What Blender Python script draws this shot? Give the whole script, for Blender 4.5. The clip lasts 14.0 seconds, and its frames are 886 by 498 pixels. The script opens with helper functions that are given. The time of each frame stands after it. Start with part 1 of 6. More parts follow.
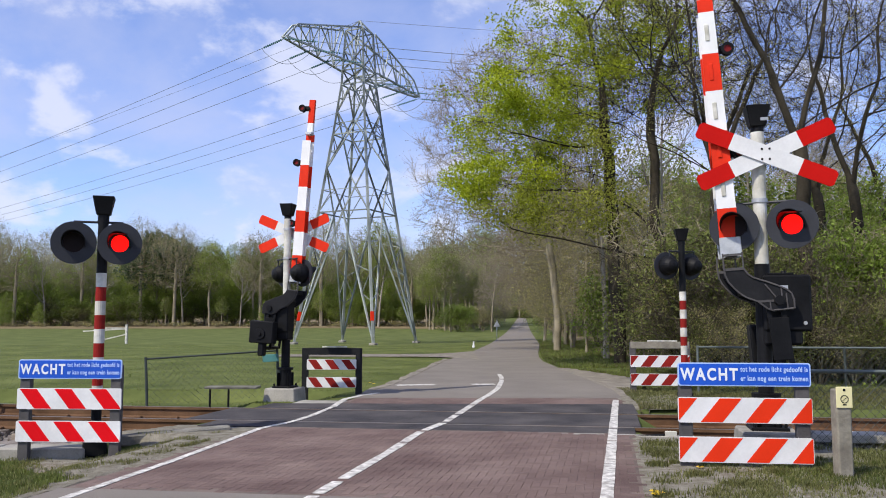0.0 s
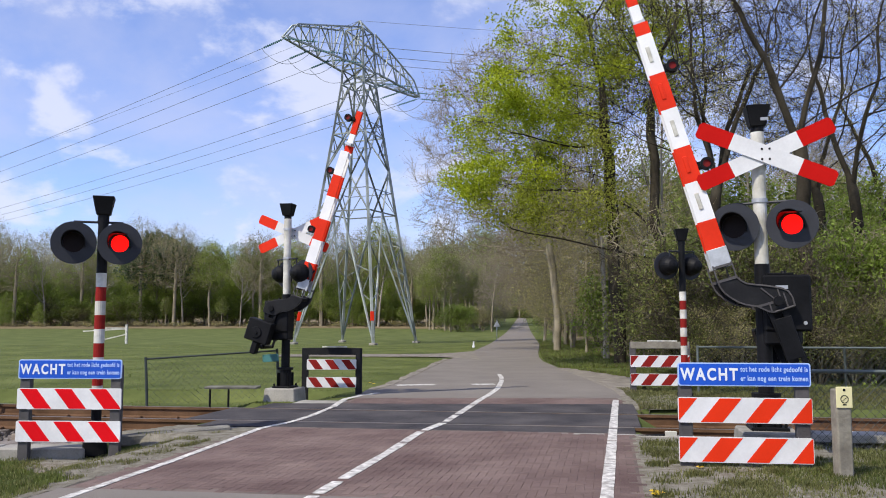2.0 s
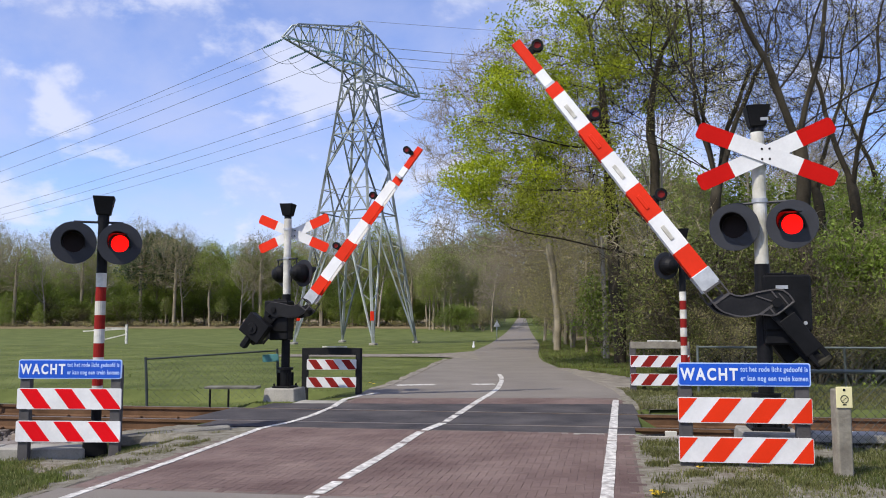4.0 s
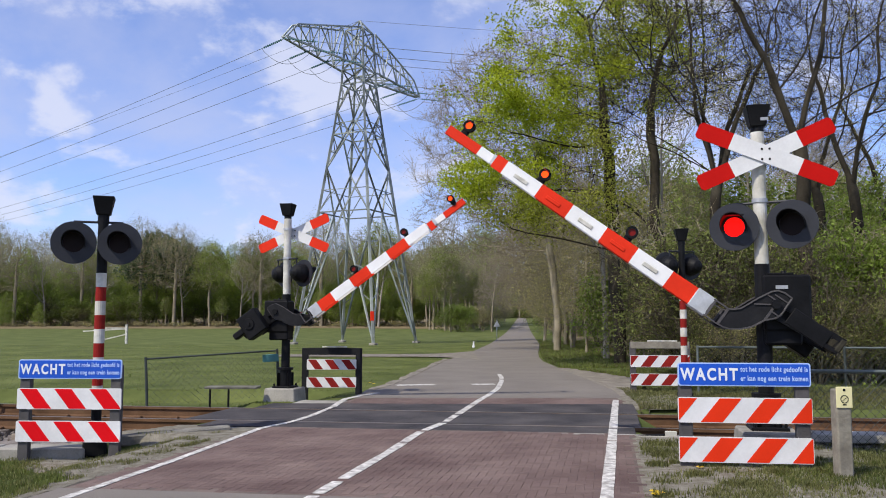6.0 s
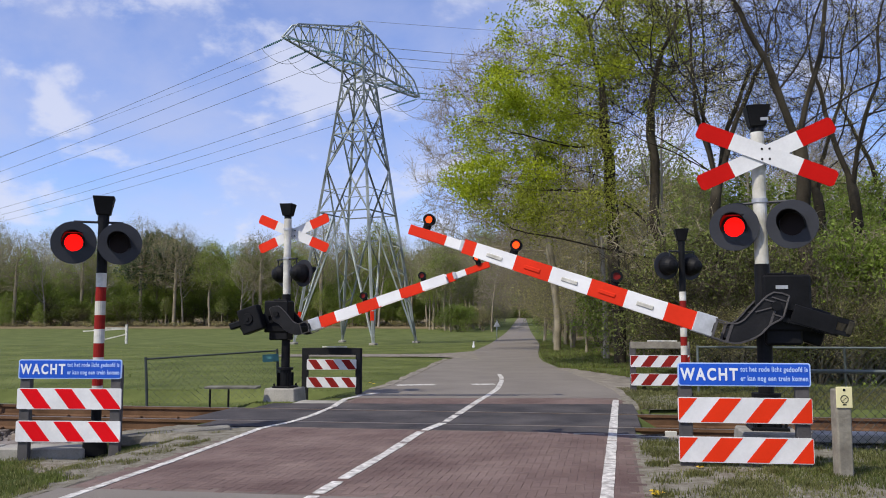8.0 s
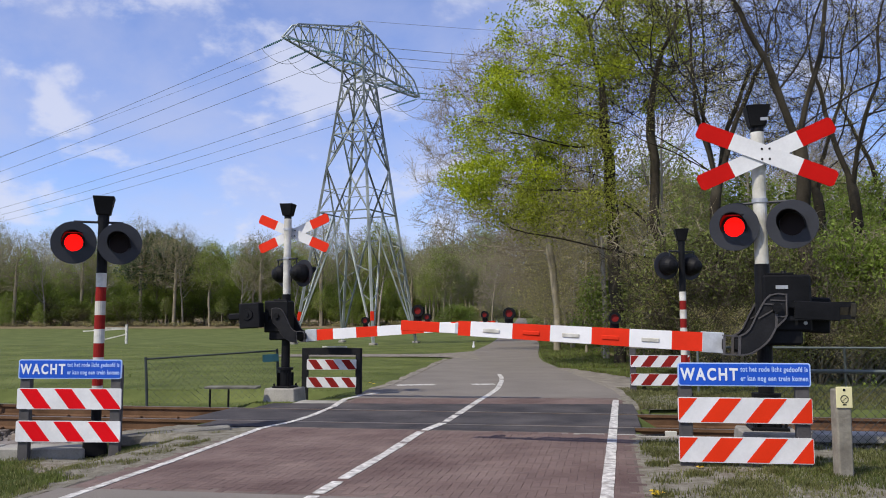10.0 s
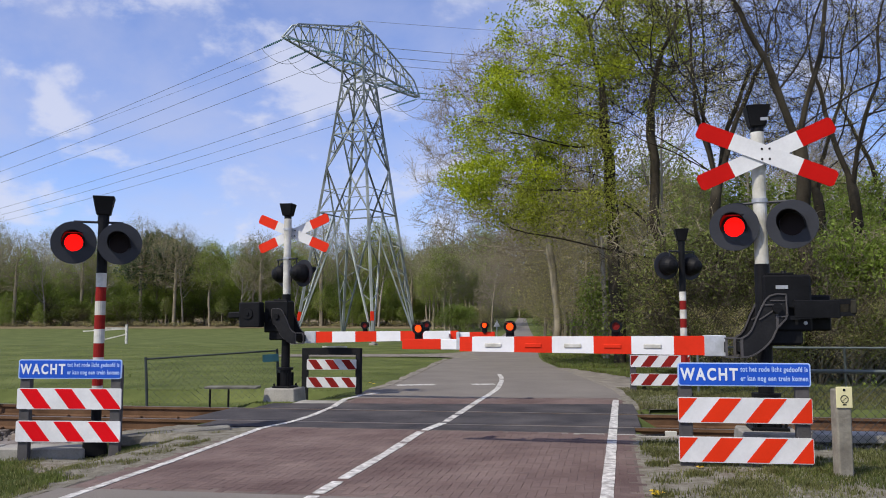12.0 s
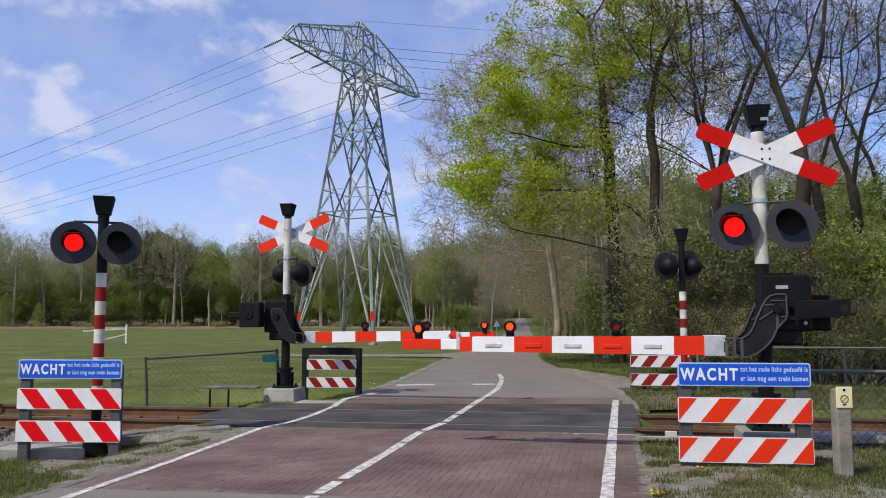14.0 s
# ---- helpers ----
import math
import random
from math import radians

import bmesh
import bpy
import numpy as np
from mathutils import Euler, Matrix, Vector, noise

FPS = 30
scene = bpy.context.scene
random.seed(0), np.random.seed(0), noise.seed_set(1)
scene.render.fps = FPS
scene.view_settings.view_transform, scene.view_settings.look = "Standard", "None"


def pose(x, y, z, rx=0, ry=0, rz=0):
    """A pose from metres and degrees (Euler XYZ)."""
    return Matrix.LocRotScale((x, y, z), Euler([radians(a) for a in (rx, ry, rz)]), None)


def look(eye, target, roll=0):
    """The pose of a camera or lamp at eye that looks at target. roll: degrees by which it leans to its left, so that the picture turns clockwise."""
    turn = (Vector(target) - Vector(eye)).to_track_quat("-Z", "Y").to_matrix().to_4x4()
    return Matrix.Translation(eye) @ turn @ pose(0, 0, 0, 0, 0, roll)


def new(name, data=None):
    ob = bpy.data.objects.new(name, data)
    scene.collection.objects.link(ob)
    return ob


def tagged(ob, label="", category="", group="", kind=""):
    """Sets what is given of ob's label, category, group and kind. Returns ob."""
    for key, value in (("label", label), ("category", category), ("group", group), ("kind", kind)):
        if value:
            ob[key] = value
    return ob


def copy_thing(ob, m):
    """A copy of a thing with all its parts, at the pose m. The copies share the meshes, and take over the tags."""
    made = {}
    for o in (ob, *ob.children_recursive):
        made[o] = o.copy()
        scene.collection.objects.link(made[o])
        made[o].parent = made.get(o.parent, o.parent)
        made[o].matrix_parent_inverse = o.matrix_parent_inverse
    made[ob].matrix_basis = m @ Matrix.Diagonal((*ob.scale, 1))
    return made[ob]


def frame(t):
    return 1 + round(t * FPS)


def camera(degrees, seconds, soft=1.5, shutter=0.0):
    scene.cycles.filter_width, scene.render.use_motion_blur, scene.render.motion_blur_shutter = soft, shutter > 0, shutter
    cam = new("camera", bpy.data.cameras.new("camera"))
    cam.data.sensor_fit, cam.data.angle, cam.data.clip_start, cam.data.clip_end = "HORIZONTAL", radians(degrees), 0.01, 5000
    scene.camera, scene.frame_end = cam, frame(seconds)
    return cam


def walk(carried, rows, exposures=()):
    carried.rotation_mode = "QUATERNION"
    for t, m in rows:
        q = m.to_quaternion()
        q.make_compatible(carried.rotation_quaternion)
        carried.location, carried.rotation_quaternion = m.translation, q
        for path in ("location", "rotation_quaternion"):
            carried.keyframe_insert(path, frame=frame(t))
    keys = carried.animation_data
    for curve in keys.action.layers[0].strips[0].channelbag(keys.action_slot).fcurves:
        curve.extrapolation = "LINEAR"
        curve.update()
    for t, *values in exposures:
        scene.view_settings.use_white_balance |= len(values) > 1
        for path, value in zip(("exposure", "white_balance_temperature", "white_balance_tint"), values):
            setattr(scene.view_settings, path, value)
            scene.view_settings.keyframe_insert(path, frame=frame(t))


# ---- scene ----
# ---------------------------------------------------------------- camera
cam = camera(56.8, 14.0, soft=1.0)
EYE = (0.0, 0.0, 1.27)
GAZE = (0.0, 10.0, 1.27 + 10 * 0.0903)
walk(cam, [(0.0, look(EYE, GAZE)), (14.0, look(EYE, GAZE))], [(0.0, 0.38), (3.2, 0.39), (6.5, 0.26), (10.5, 0.175), (14.0, 0.14)])

# ---------------------------------------------------------------- world and sun
SUN_FROM = Vector((-0.67, -0.60, 1.05)).normalized()
SUN_UP = math.asin(SUN_FROM.z)
CLOUD_SHIFT = (2.1, 7.3, 0.0)
SUN_ROUND = math.atan2(SUN_FROM.x, SUN_FROM.y)


def build_world():
    w = bpy.data.worlds.new("spring_sky")
    scene.world = w
    w.use_nodes = True
    nt = w.node_tree
    bg = nt.nodes["Background"]
    sky = nt.nodes.new("ShaderNodeTexSky")
    sky.sky_type, sky.sun_disc = "NISHITA", False
    sky.sun_elevation, sky.sun_rotation = SUN_UP, SUN_ROUND
    sky.air_density, sky.dust_density, sky.ozone_density = 1.0, 0.4, 4.0
    # clouds lie on a high flat layer: directions are carried onto a plane overhead
    tc = nt.nodes.new("ShaderNodeTexCoord")
    cut = nt.nodes.new("ShaderNodeSeparateXYZ")
    nt.links.new(tc.outputs["Generated"], cut.inputs["Vector"])
    up = nt.nodes.new("ShaderNodeMath")
    up.operation = "ADD"
    up.inputs[1].default_value = 0.45
    nt.links.new(cut.outputs["Z"], up.inputs[0])
    flat = nt.nodes.new("ShaderNodeCombineXYZ")
    for axis in "XY":
        d = nt.nodes.new("ShaderNodeMath")
        d.operation = "DIVIDE"
        nt.links.new(cut.outputs[axis], d.inputs[0])
        nt.links.new(up.outputs["Value"], d.inputs[1])
        nt.links.new(d.outputs["Value"], flat.inputs[axis])
    mp = nt.nodes.new("ShaderNodeMapping")
    mp.inputs["Location"].default_value = CLOUD_SHIFT
    nt.links.new(flat.outputs["Vector"], mp.inputs["Vector"])

    def layer(scale, rough, low, high, top):
        n = nt.nodes.new("ShaderNodeTexNoise")
        n.inputs["Scale"].default_value, n.inputs["Detail"].default_value = scale, 12.0
        n.inputs["Roughness"].default_value, n.inputs["Distortion"].default_value = rough, 0.15
        nt.links.new(mp.outputs["Vector"], n.inputs["Vector"])
        r = nt.nodes.new("ShaderNodeMapRange")
        r.interpolation_type = "SMOOTHSTEP"
        r.inputs["From Min"].default_value, r.inputs["From Max"].default_value = low, high
        r.inputs["To Max"].default_value = top
        nt.links.new(n.outputs["Fac"], r.inputs["Value"])
        return r.outputs["Result"]

    veil = layer(1.9, 0.58, 0.30, 0.66, 0.58)
    puff = layer(4.6, 0.56, 0.50, 0.63, 0.75)
    mix = nt.nodes.new("ShaderNodeMix")
    mix.data_type = "RGBA"
    nt.links.new(veil, mix.inputs["Factor"])
    deep = nt.nodes.new("ShaderNodeMix")
    deep.data_type, deep.blend_type = "RGBA", "MULTIPLY"
    deep.inputs["Factor"].default_value = 1.0
    deep.inputs["B"].default_value = (0.92, 0.90, 1.16, 1)
    nt.links.new(sky.outputs["Color"], deep.inputs["A"])
    nt.links.new(deep.outputs["Result"], mix.inputs["A"])
    mix.inputs["B"].default_value = (3.5, 3.75, 5.1, 1)
    top = nt.nodes.new("ShaderNodeMix")
    top.data_type = "RGBA"
    nt.links.new(puff, top.inputs["Factor"])
    nt.links.new(mix.outputs["Result"], top.inputs["A"])
    top.inputs["B"].default_value = (4.5, 4.7, 5.7, 1)
    nt.links.new(top.outputs["Result"], bg.inputs["Color"])
    bg.inputs["Strength"].default_value = 0.14


def build_sun():
    d = bpy.data.lights.new("sun", "SUN")
    d.energy, d.angle, d.color = 3.7, radians(0.55), (1.0, 0.93, 0.80)
    ob = new("sun", d)
    ob.matrix_world = look(SUN_FROM * 60, (0, 0, 0))


build_world()
build_sun()

# ---------------------------------------------------------------- materials


def mat(name, color, rough=0.6, metal=0.0, vary=0.15, scale=3.0, bump=0.0, fine=60.0, other=None, spec=0.5, rand=0.0, island=0.0, sharp=0.2, world=False):
    """A painted, mineral or plant surface: two scales of variation, and fine relief."""
    m = bpy.data.materials.new(name)
    m.use_nodes = True
    nt = m.node_tree
    b = nt.nodes["Principled BSDF"]
    b.inputs["Roughness"].default_value, b.inputs["Metallic"].default_value = rough, metal
    b.inputs["Specular IOR Level"].default_value = spec
    tc = nt.nodes.new("ShaderNodeTexCoord")
    n1 = nt.nodes.new("ShaderNodeTexNoise")
    n1.inputs["Scale"].default_value, n1.inputs["Detail"].default_value = scale, 6.0
    n2 = nt.nodes.new("ShaderNodeTexNoise")
    n2.inputs["Scale"].default_value, n2.inputs["Detail"].default_value = fine, 4.0
    for n in (n1, n2):
        nt.links.new(nt.nodes.new("ShaderNodeNewGeometry").outputs["Position"] if world else tc.outputs["Object"], n.inputs["Vector"])
    r1 = nt.nodes.new("ShaderNodeValToRGB")
    r1.color_ramp.elements[0].position, r1.color_ramp.elements[1].position = 0.5 - sharp, 0.5 + sharp
    dark = [c * (1 - vary) for c in color]
    lite = other if other else [min(1, c * (1 + vary)) for c in color]
    r1.color_ramp.elements[0].color, r1.color_ramp.elements[1].color = (*dark, 1), (*lite, 1)
    nt.links.new(n1.outputs["Fac"], r1.inputs["Fac"])
    last = r1.outputs["Color"]

    def times(value_socket, low, high, previous):
        mr = nt.nodes.new("ShaderNodeMapRange")
        mr.inputs["To Min"].default_value, mr.inputs["To Max"].default_value = low, high
        nt.links.new(value_socket, mr.inputs["Value"])
        mx = nt.nodes.new("ShaderNodeMix")
        mx.data_type, mx.blend_type = "RGBA", "MULTIPLY"
        mx.inputs["Factor"].default_value = 1.0
        nt.links.new(previous, mx.inputs["A"])
        nt.links.new(mr.outputs["Result"], mx.inputs["B"])
        return mx.outputs["Result"]

    last = times(n2.outputs["Fac"], 1 - vary, 1 + vary, last)
    if rand:
        oi = nt.nodes.new("ShaderNodeObjectInfo")
        last = times(oi.outputs["Random"], 1 - rand, 1 + rand, last)
    if island:
        ge = nt.nodes.new("ShaderNodeNewGeometry")
        last = times(ge.outputs["Random Per Island"], 1 - island, 1 + island, last)
    nt.links.new(last, b.inputs["Base Color"])
    if bump:
        bu = nt.nodes.new("ShaderNodeBump")
        bu.inputs["Strength"].default_value, bu.inputs["Distance"].default_value = bump, 0.02
        nt.links.new(n2.outputs["Fac"], bu.inputs["Height"])
        nt.links.new(bu.outputs["Normal"], b.inputs["Normal"])
    return m


def leaf_mat(name, color, other):
    """Thin leaves: part of the light passes through them."""
    m = mat(name, color, 0.55, 0, 0.25, 0.6, 0, 9.0, other, 0.3, 0.28, 0.4)
    nt = m.node_tree
    b = nt.nodes["Principled BSDF"]
    tr = nt.nodes.new("ShaderNodeBsdfTranslucent")
    src = b.inputs["Base Color"].links[0].from_socket
    nt.links.new(src, tr.inputs["Color"])
    mx = nt.nodes.new("ShaderNodeMixShader")
    mx.inputs["Fac"].default_value = 0.5
    nt.links.new(b.outputs["BSDF"], mx.inputs[1])
    nt.links.new(tr.outputs["BSDF"], mx.inputs[2])
    nt.links.new(mx.outputs["Shader"], nt.nodes["Material Output"].inputs["Surface"])
    return m


def glow(name, color, strength):
    m = mat(name, [0.3 * c for c in color], 0.4, 0, 0.05, spec=0.1)
    nt = m.node_tree
    b = nt.nodes["Principled BSDF"]
    b.inputs["Emission Color"].default_value = (*color, 1)
    b.inputs["Emission Strength"].default_value = strength
    return m


M_ASPHALT = mat("asphalt", (0.175, 0.155, 0.138), 0.9, 0, 0.12, 0.9, 0.5, 70, (0.215, 0.194, 0.171), spec=0.15, sharp=0.3)
M_BRICK = mat("clinker_brick", (0.128, 0.085, 0.078), 0.9, 0, 0.20, 1.1, 0.5, 42, (0.185, 0.135, 0.120), rand=0.09, spec=0.15, world=True)
M_BRICK_REST = mat("clinker_brick_rest", (0.128, 0.085, 0.078), 0.9, 0, 0.20, 1.1, 0.5, 42, (0.185, 0.135, 0.120), island=0.09, spec=0.15, world=True)
M_SAND = mat("joint_sand", (0.130, 0.096, 0.082), 0.95, 0, 0.3, 2, 0.4, 90)
M_PANEL = mat("crossing_panel", (0.046, 0.044, 0.050), 0.85, 0, 0.28, 1.3, 0.5, 60, (0.092, 0.084, 0.084), spec=0.12)
M_LINE = mat("road_paint", (0.40, 0.375, 0.34), 0.75, 0, 0.3, 12, 0.3, 60, (0.66, 0.64, 0.60), sharp=0.12)
M_GRASS_GROUND = mat("meadow_ground", (0.084, 0.110, 0.030), 0.95, 0, 0.30, 0.55, 0.7, 5.0, (0.134, 0.154, 0.049), spec=0.08)
M_VERGE = mat("gritty_verge", (0.200, 0.180, 0.130), 0.95, 0, 0.36, 9.0, 1.0, 75, (0.285, 0.265, 0.220), sharp=0.22, spec=0.08)
M_BLADE = leaf_mat("grass_blade", (0.074, 0.104, 0.021), (0.130, 0.150, 0.038))
M_BLADE_PALE = leaf_mat("pale_grass_blade", (0.15, 0.165, 0.045), (0.215, 0.215, 0.075))
M_BLADE_FRESH = leaf_mat("fresh_grass_blade", (0.13, 0.18, 0.03), (0.21, 0.25, 0.06))
M_DRY = leaf_mat("dry_grass_blade", (0.30, 0.26, 0.12), (0.22, 0.25, 0.085))
M_DANDELION = mat("dandelion", (0.8, 0.55, 0.02), 0.6)
M_BALLAST = mat("ballast_stone", (0.10, 0.083, 0.070), 0.9, 0, 0.3, 5, 0.4, 40, (0.19, 0.165, 0.145), island=0.45)
M_RUST = mat("rusty_rail", (0.105, 0.056, 0.028), 0.85, 0.1, 0.25, 3, 0.3, 60, (0.16, 0.09, 0.05), spec=0.2)
M_RAILTOP = mat("rail_head_steel", (0.20, 0.175, 0.155), 0.55, 0.7, 0.25, 4)
M_SLEEPER = mat("sleeper", (0.22, 0.18, 0.14), 0.9, 0, 0.25, 3, 0.3, 40)
M_CONCRETE = mat("weathered_concrete", (0.25, 0.235, 0.205), 0.9, 0, 0.25, 2.5, 0.4, 45, (0.36, 0.34, 0.30))
M_WHITE = mat("white_paint", (0.64, 0.64, 0.64), 0.5, 0, 0.08, 3, 0.04, 40, (0.74, 0.74, 0.74))
M_BOOM_WHITE = mat("reflective_white_film", (0.76, 0.76, 0.76), 0.5, 0, 0.05, 3, 0.03, 40, (0.83, 0.83, 0.83), spec=0.3)
M_AGED = mat("aged_white_paint", (0.44, 0.42, 0.35), 0.6, 0, 0.18, 5, 0.1, 30, (0.68, 0.67, 0.62), spec=0.3)
M_RED = mat("signal_red_paint", (0.67, 0.032, 0.010), 0.5, 0, 0.08, 3, 0.04, 40, spec=0.12)
M_DARKRED = mat("dark_red_paint", (0.22, 0.014, 0.011), 0.6, 0, 0.15, 5, 0.08, 40, spec=0.12)
M_FILM_RED = mat("reflective_red_film", (0.68, 0.034, 0.008), 0.55, 0, 0.06, 3, spec=0.10)
M_CROSS_RED = mat("cross_red_film", (0.46, 0.008, 0.006), 0.6, 0, 0.06, 3, spec=0.06)
M_BLACK = mat("black_paint", (0.0045, 0.0048, 0.0055), 0.55, 0, 0.25, 5, 0.08, 40, (0.009, 0.009, 0.0105), spec=0.16)
M_ARM = mat("dark_arm_paint", (0.010, 0.010, 0.012), 0.55, 0, 0.2, 5, 0.08, 40, (0.018, 0.018, 0.019), spec=0.18)
M_SHIELD = mat("dark_shield_paint", (0.022, 0.024, 0.032), 0.5, 0, 0.15, 4, 0.05, 40, (0.026, 0.028, 0.035), spec=0.3)
M_STEEL = mat("galvanised_steel", (0.45, 0.46, 0.47), 0.5, 0.6, 0.15, 6, 0.05, 50)
M_DIRTY = mat("dusty_worn_steel", (0.026, 0.024, 0.018), 0.75, 0.2, 0.3, 9, 0.2, 50, (0.055, 0.050, 0.035), spec=0.2)
M_GREYPLATE = mat("grey_boom_base", (0.48, 0.50, 0.52), 0.5, 0.3, 0.15, 8, 0.1, 50)
M_POST = mat("dark_recycled_post", (0.050, 0.046, 0.048), 0.7, 0, 0.2, 4, 0.2, 40, (0.075, 0.07, 0.07))
M_WOODPOST = mat("grey_weathered_wood", (0.19, 0.17, 0.135), 0.9, 0, 0.25, 6, 0.4, 30, (0.27, 0.25, 0.20))
M_BLUE = mat("blue_sign_film", (0.014, 0.085, 0.50), 0.45, 0, 0.08, 2, spec=0.25)
M_TEXT = mat("white_lettering", (0.72, 0.74, 0.78), 0.4, 0, 0.03)
M_TEXT_PALE = mat("pale_lettering", (0.40, 0.53, 0.82), 0.4, 0, 0.03)
M_YELLOW = mat("pale_yellow_plate", (0.72, 0.66, 0.36), 0.45, 0, 0.06)
M_FENCE = mat("dark_green_wire", (0.045, 0.055, 0.05), 0.6, 0.3, 0.2, 5)
M_RAILGREY = mat("grey_fence_rail", (0.12, 0.14, 0.13), 0.55, 0.4, 0.2, 5)
M_WIREGREY = mat("weathered_grey_wire", (0.085, 0.09, 0.08), 0.7, 0.3, 0.25, 6)
M_PYLON = mat("weathered_pylon_steel", (0.12, 0.14, 0.13), 0.65, 0.15, 0.25, 0.7, 0.05, 9, (0.29, 0.315, 0.30), island=0.6, rand=0.3)
M_WIRE = mat("aluminium_conductor", (0.20, 0.22, 0.25), 0.5, 0.5, 0.1, 1)
M_GLASSGREEN = mat("green_insulator", (0.10, 0.22, 0.20), 0.2, 0, 0.1)
M_LENS = glow("lit_red_lens", (1.0, 0.003, 0.002), 2.4)
M_AMBER = glow("lit_amber_lens", (1.0, 0.062, 0.007), 1.9)
M_OFF = mat("unlit_lens", (0.010, 0.005, 0.005), 0.45, 0, 0.2, 8, spec=0.12)
M_OFFRED = mat("unlit_red_lens", (0.16, 0.008, 0.006), 0.4, 0, 0.2, 8, spec=0.2)
M_BARK = mat("oak_bark", (0.066, 0.055, 0.039), 0.95, 0, 0.3, 1.6, 0.6, 18, (0.12, 0.105, 0.073), spec=0.08)
M_BARK_DARK = mat("dark_oak_bark", (0.036, 0.030, 0.022), 0.95, 0, 0.3, 1.6, 0.6, 18, (0.066, 0.057, 0.041), spec=0.08)
M_BARK_GREY = mat("grey_bark", (0.165, 0.140, 0.095), 0.95, 0, 0.25, 1.6, 0.4, 18, (0.25, 0.22, 0.155), spec=0.08)
# bark lightened for the wood's hazy look; the haze is in the colour
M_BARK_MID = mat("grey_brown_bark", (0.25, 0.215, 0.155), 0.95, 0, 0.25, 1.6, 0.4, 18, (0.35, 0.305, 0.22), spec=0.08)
M_TROUGH = mat("dirty_concrete", (0.150, 0.142, 0.122), 0.95, 0, 0.3, 4, 0.5, 45, (0.23, 0.22, 0.195), spec=0.1)
M_BARK_DRY = mat("dry_pale_bark", (0.30, 0.255, 0.165), 0.95, 0, 0.3, 3, 0.4, 20, (0.42, 0.37, 0.25), spec=0.08)
M_BARK_PALE = mat("pale_birch_bark", (0.42, 0.38, 0.32), 0.9, 0, 0.3, 2.5, 0.4, 18, (0.25, 0.22, 0.18))
M_LEAF = leaf_mat("young_oak_leaf", (0.285, 0.36, 0.012), (0.43, 0.48, 0.03))
M_LEAF_OLIVE = leaf_mat("half_open_oak_leaf", (0.31, 0.36, 0.035), (0.44, 0.46, 0.08))
M_LEAF_MAUVE = leaf_mat("grey_bud", (0.28, 0.24, 0.185), (0.36, 0.315, 0.24))
# far wood leaves, lightened: the haze of distance is put into their colours
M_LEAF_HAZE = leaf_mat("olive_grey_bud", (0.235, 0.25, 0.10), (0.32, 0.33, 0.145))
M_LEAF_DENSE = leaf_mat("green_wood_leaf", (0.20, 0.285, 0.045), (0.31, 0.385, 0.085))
M_LEAF_WOOD = leaf_mat("young_wood_leaf_hazed", (0.205, 0.27, 0.05), (0.30, 0.35, 0.09))
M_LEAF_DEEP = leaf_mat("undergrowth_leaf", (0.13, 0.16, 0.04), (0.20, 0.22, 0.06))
M_LEAF_BUD = leaf_mat("bronze_bud", (0.37, 0.34, 0.12), (0.46, 0.43, 0.18))
M_LEAF_BRIGHT = leaf_mat("bright_shrub_leaf", (0.14, 0.20, 0.03), (0.22, 0.29, 0.05))
M_NEEDLE = leaf_mat("pine_needles", (0.07, 0.11, 0.055), (0.10, 0.145, 0.07))
M_LITTER = mat("leaf_litter", (0.18, 0.135, 0.08), 0.95, 0, 0.3, 0.3, 0.6, 6, (0.26, 0.205, 0.12), spec=0.08)
M_GRAVEL = mat("verge_grit", (0.17, 0.155, 0.125), 0.95, 0, 0.2, 6, 0, 40, island=0.6)
M_SANDPATH = mat("sandy_path", (0.190, 0.170, 0.140), 0.95, 0, 0.25, 3.0, 0.6, 30, (0.26, 0.235, 0.20), spec=0.1)
M_DEEP_RED = mat("deep_red_film", (0.64, 0.005, 0.010), 0.55, 0, 0.06, 3, spec=0.08)
M_TEAL = mat("teal_plate", (0.06, 0.20, 0.20), 0.6)

# ---------------------------------------------------------------- building helpers


def part(name, bm, material, parent, label="", at=None, smooth=False):
    me = bpy.data.meshes.new(name)
    bm.to_mesh(me)
    bm.free()
    me.materials.append(material)
    if smooth:
        for p in me.polygons:
            p.use_smooth = True
    ob = new(name, me)
    if parent:
        ob.parent = parent
    if at is not None:
        ob.matrix_basis = at
    return tagged(ob, label)


def thing(name, m, label, category, group="", kind=""):
    ob = new(name)
    ob.empty_display_size = 0.2
    ob.matrix_basis = m
    return tagged(ob, label, category, group, kind)


def box(bm, size, at, bevel=0.0, turn=None):
    g = bmesh.ops.create_cube(bm, size=1.0)
    vs = g["verts"]
    bmesh.ops.scale(bm, vec=size, verts=vs)
    if bevel:
        es = list({e for v in vs for e in v.link_edges})
        r = bmesh.ops.bevel(bm, geom=es, offset=bevel, segments=1, affect="EDGES", clamp_overlap=True)
        vs = list({v for f in r["faces"] for v in f.verts} | {v for v in vs if v.is_valid})
    m = Matrix.Translation(at) @ (turn.to_4x4() if turn else Matrix.Identity(4))
    bmesh.ops.transform(bm, matrix=m, verts=vs)
    return bm


def rod(bm, a, b, r, r2=None, seg=10):
    """A round bar from a to b."""
    a, b = Vector(a), Vector(b)
    d = b - a
    m = Matrix.Translation((a + b) / 2) @ d.to_track_quat("Z", "Y").to_matrix().to_4x4()
    bmesh.ops.create_cone(bm, cap_ends=True, segments=seg, radius1=r, radius2=r if r2 is None else r2, depth=d.length, matrix=m)
    return bm


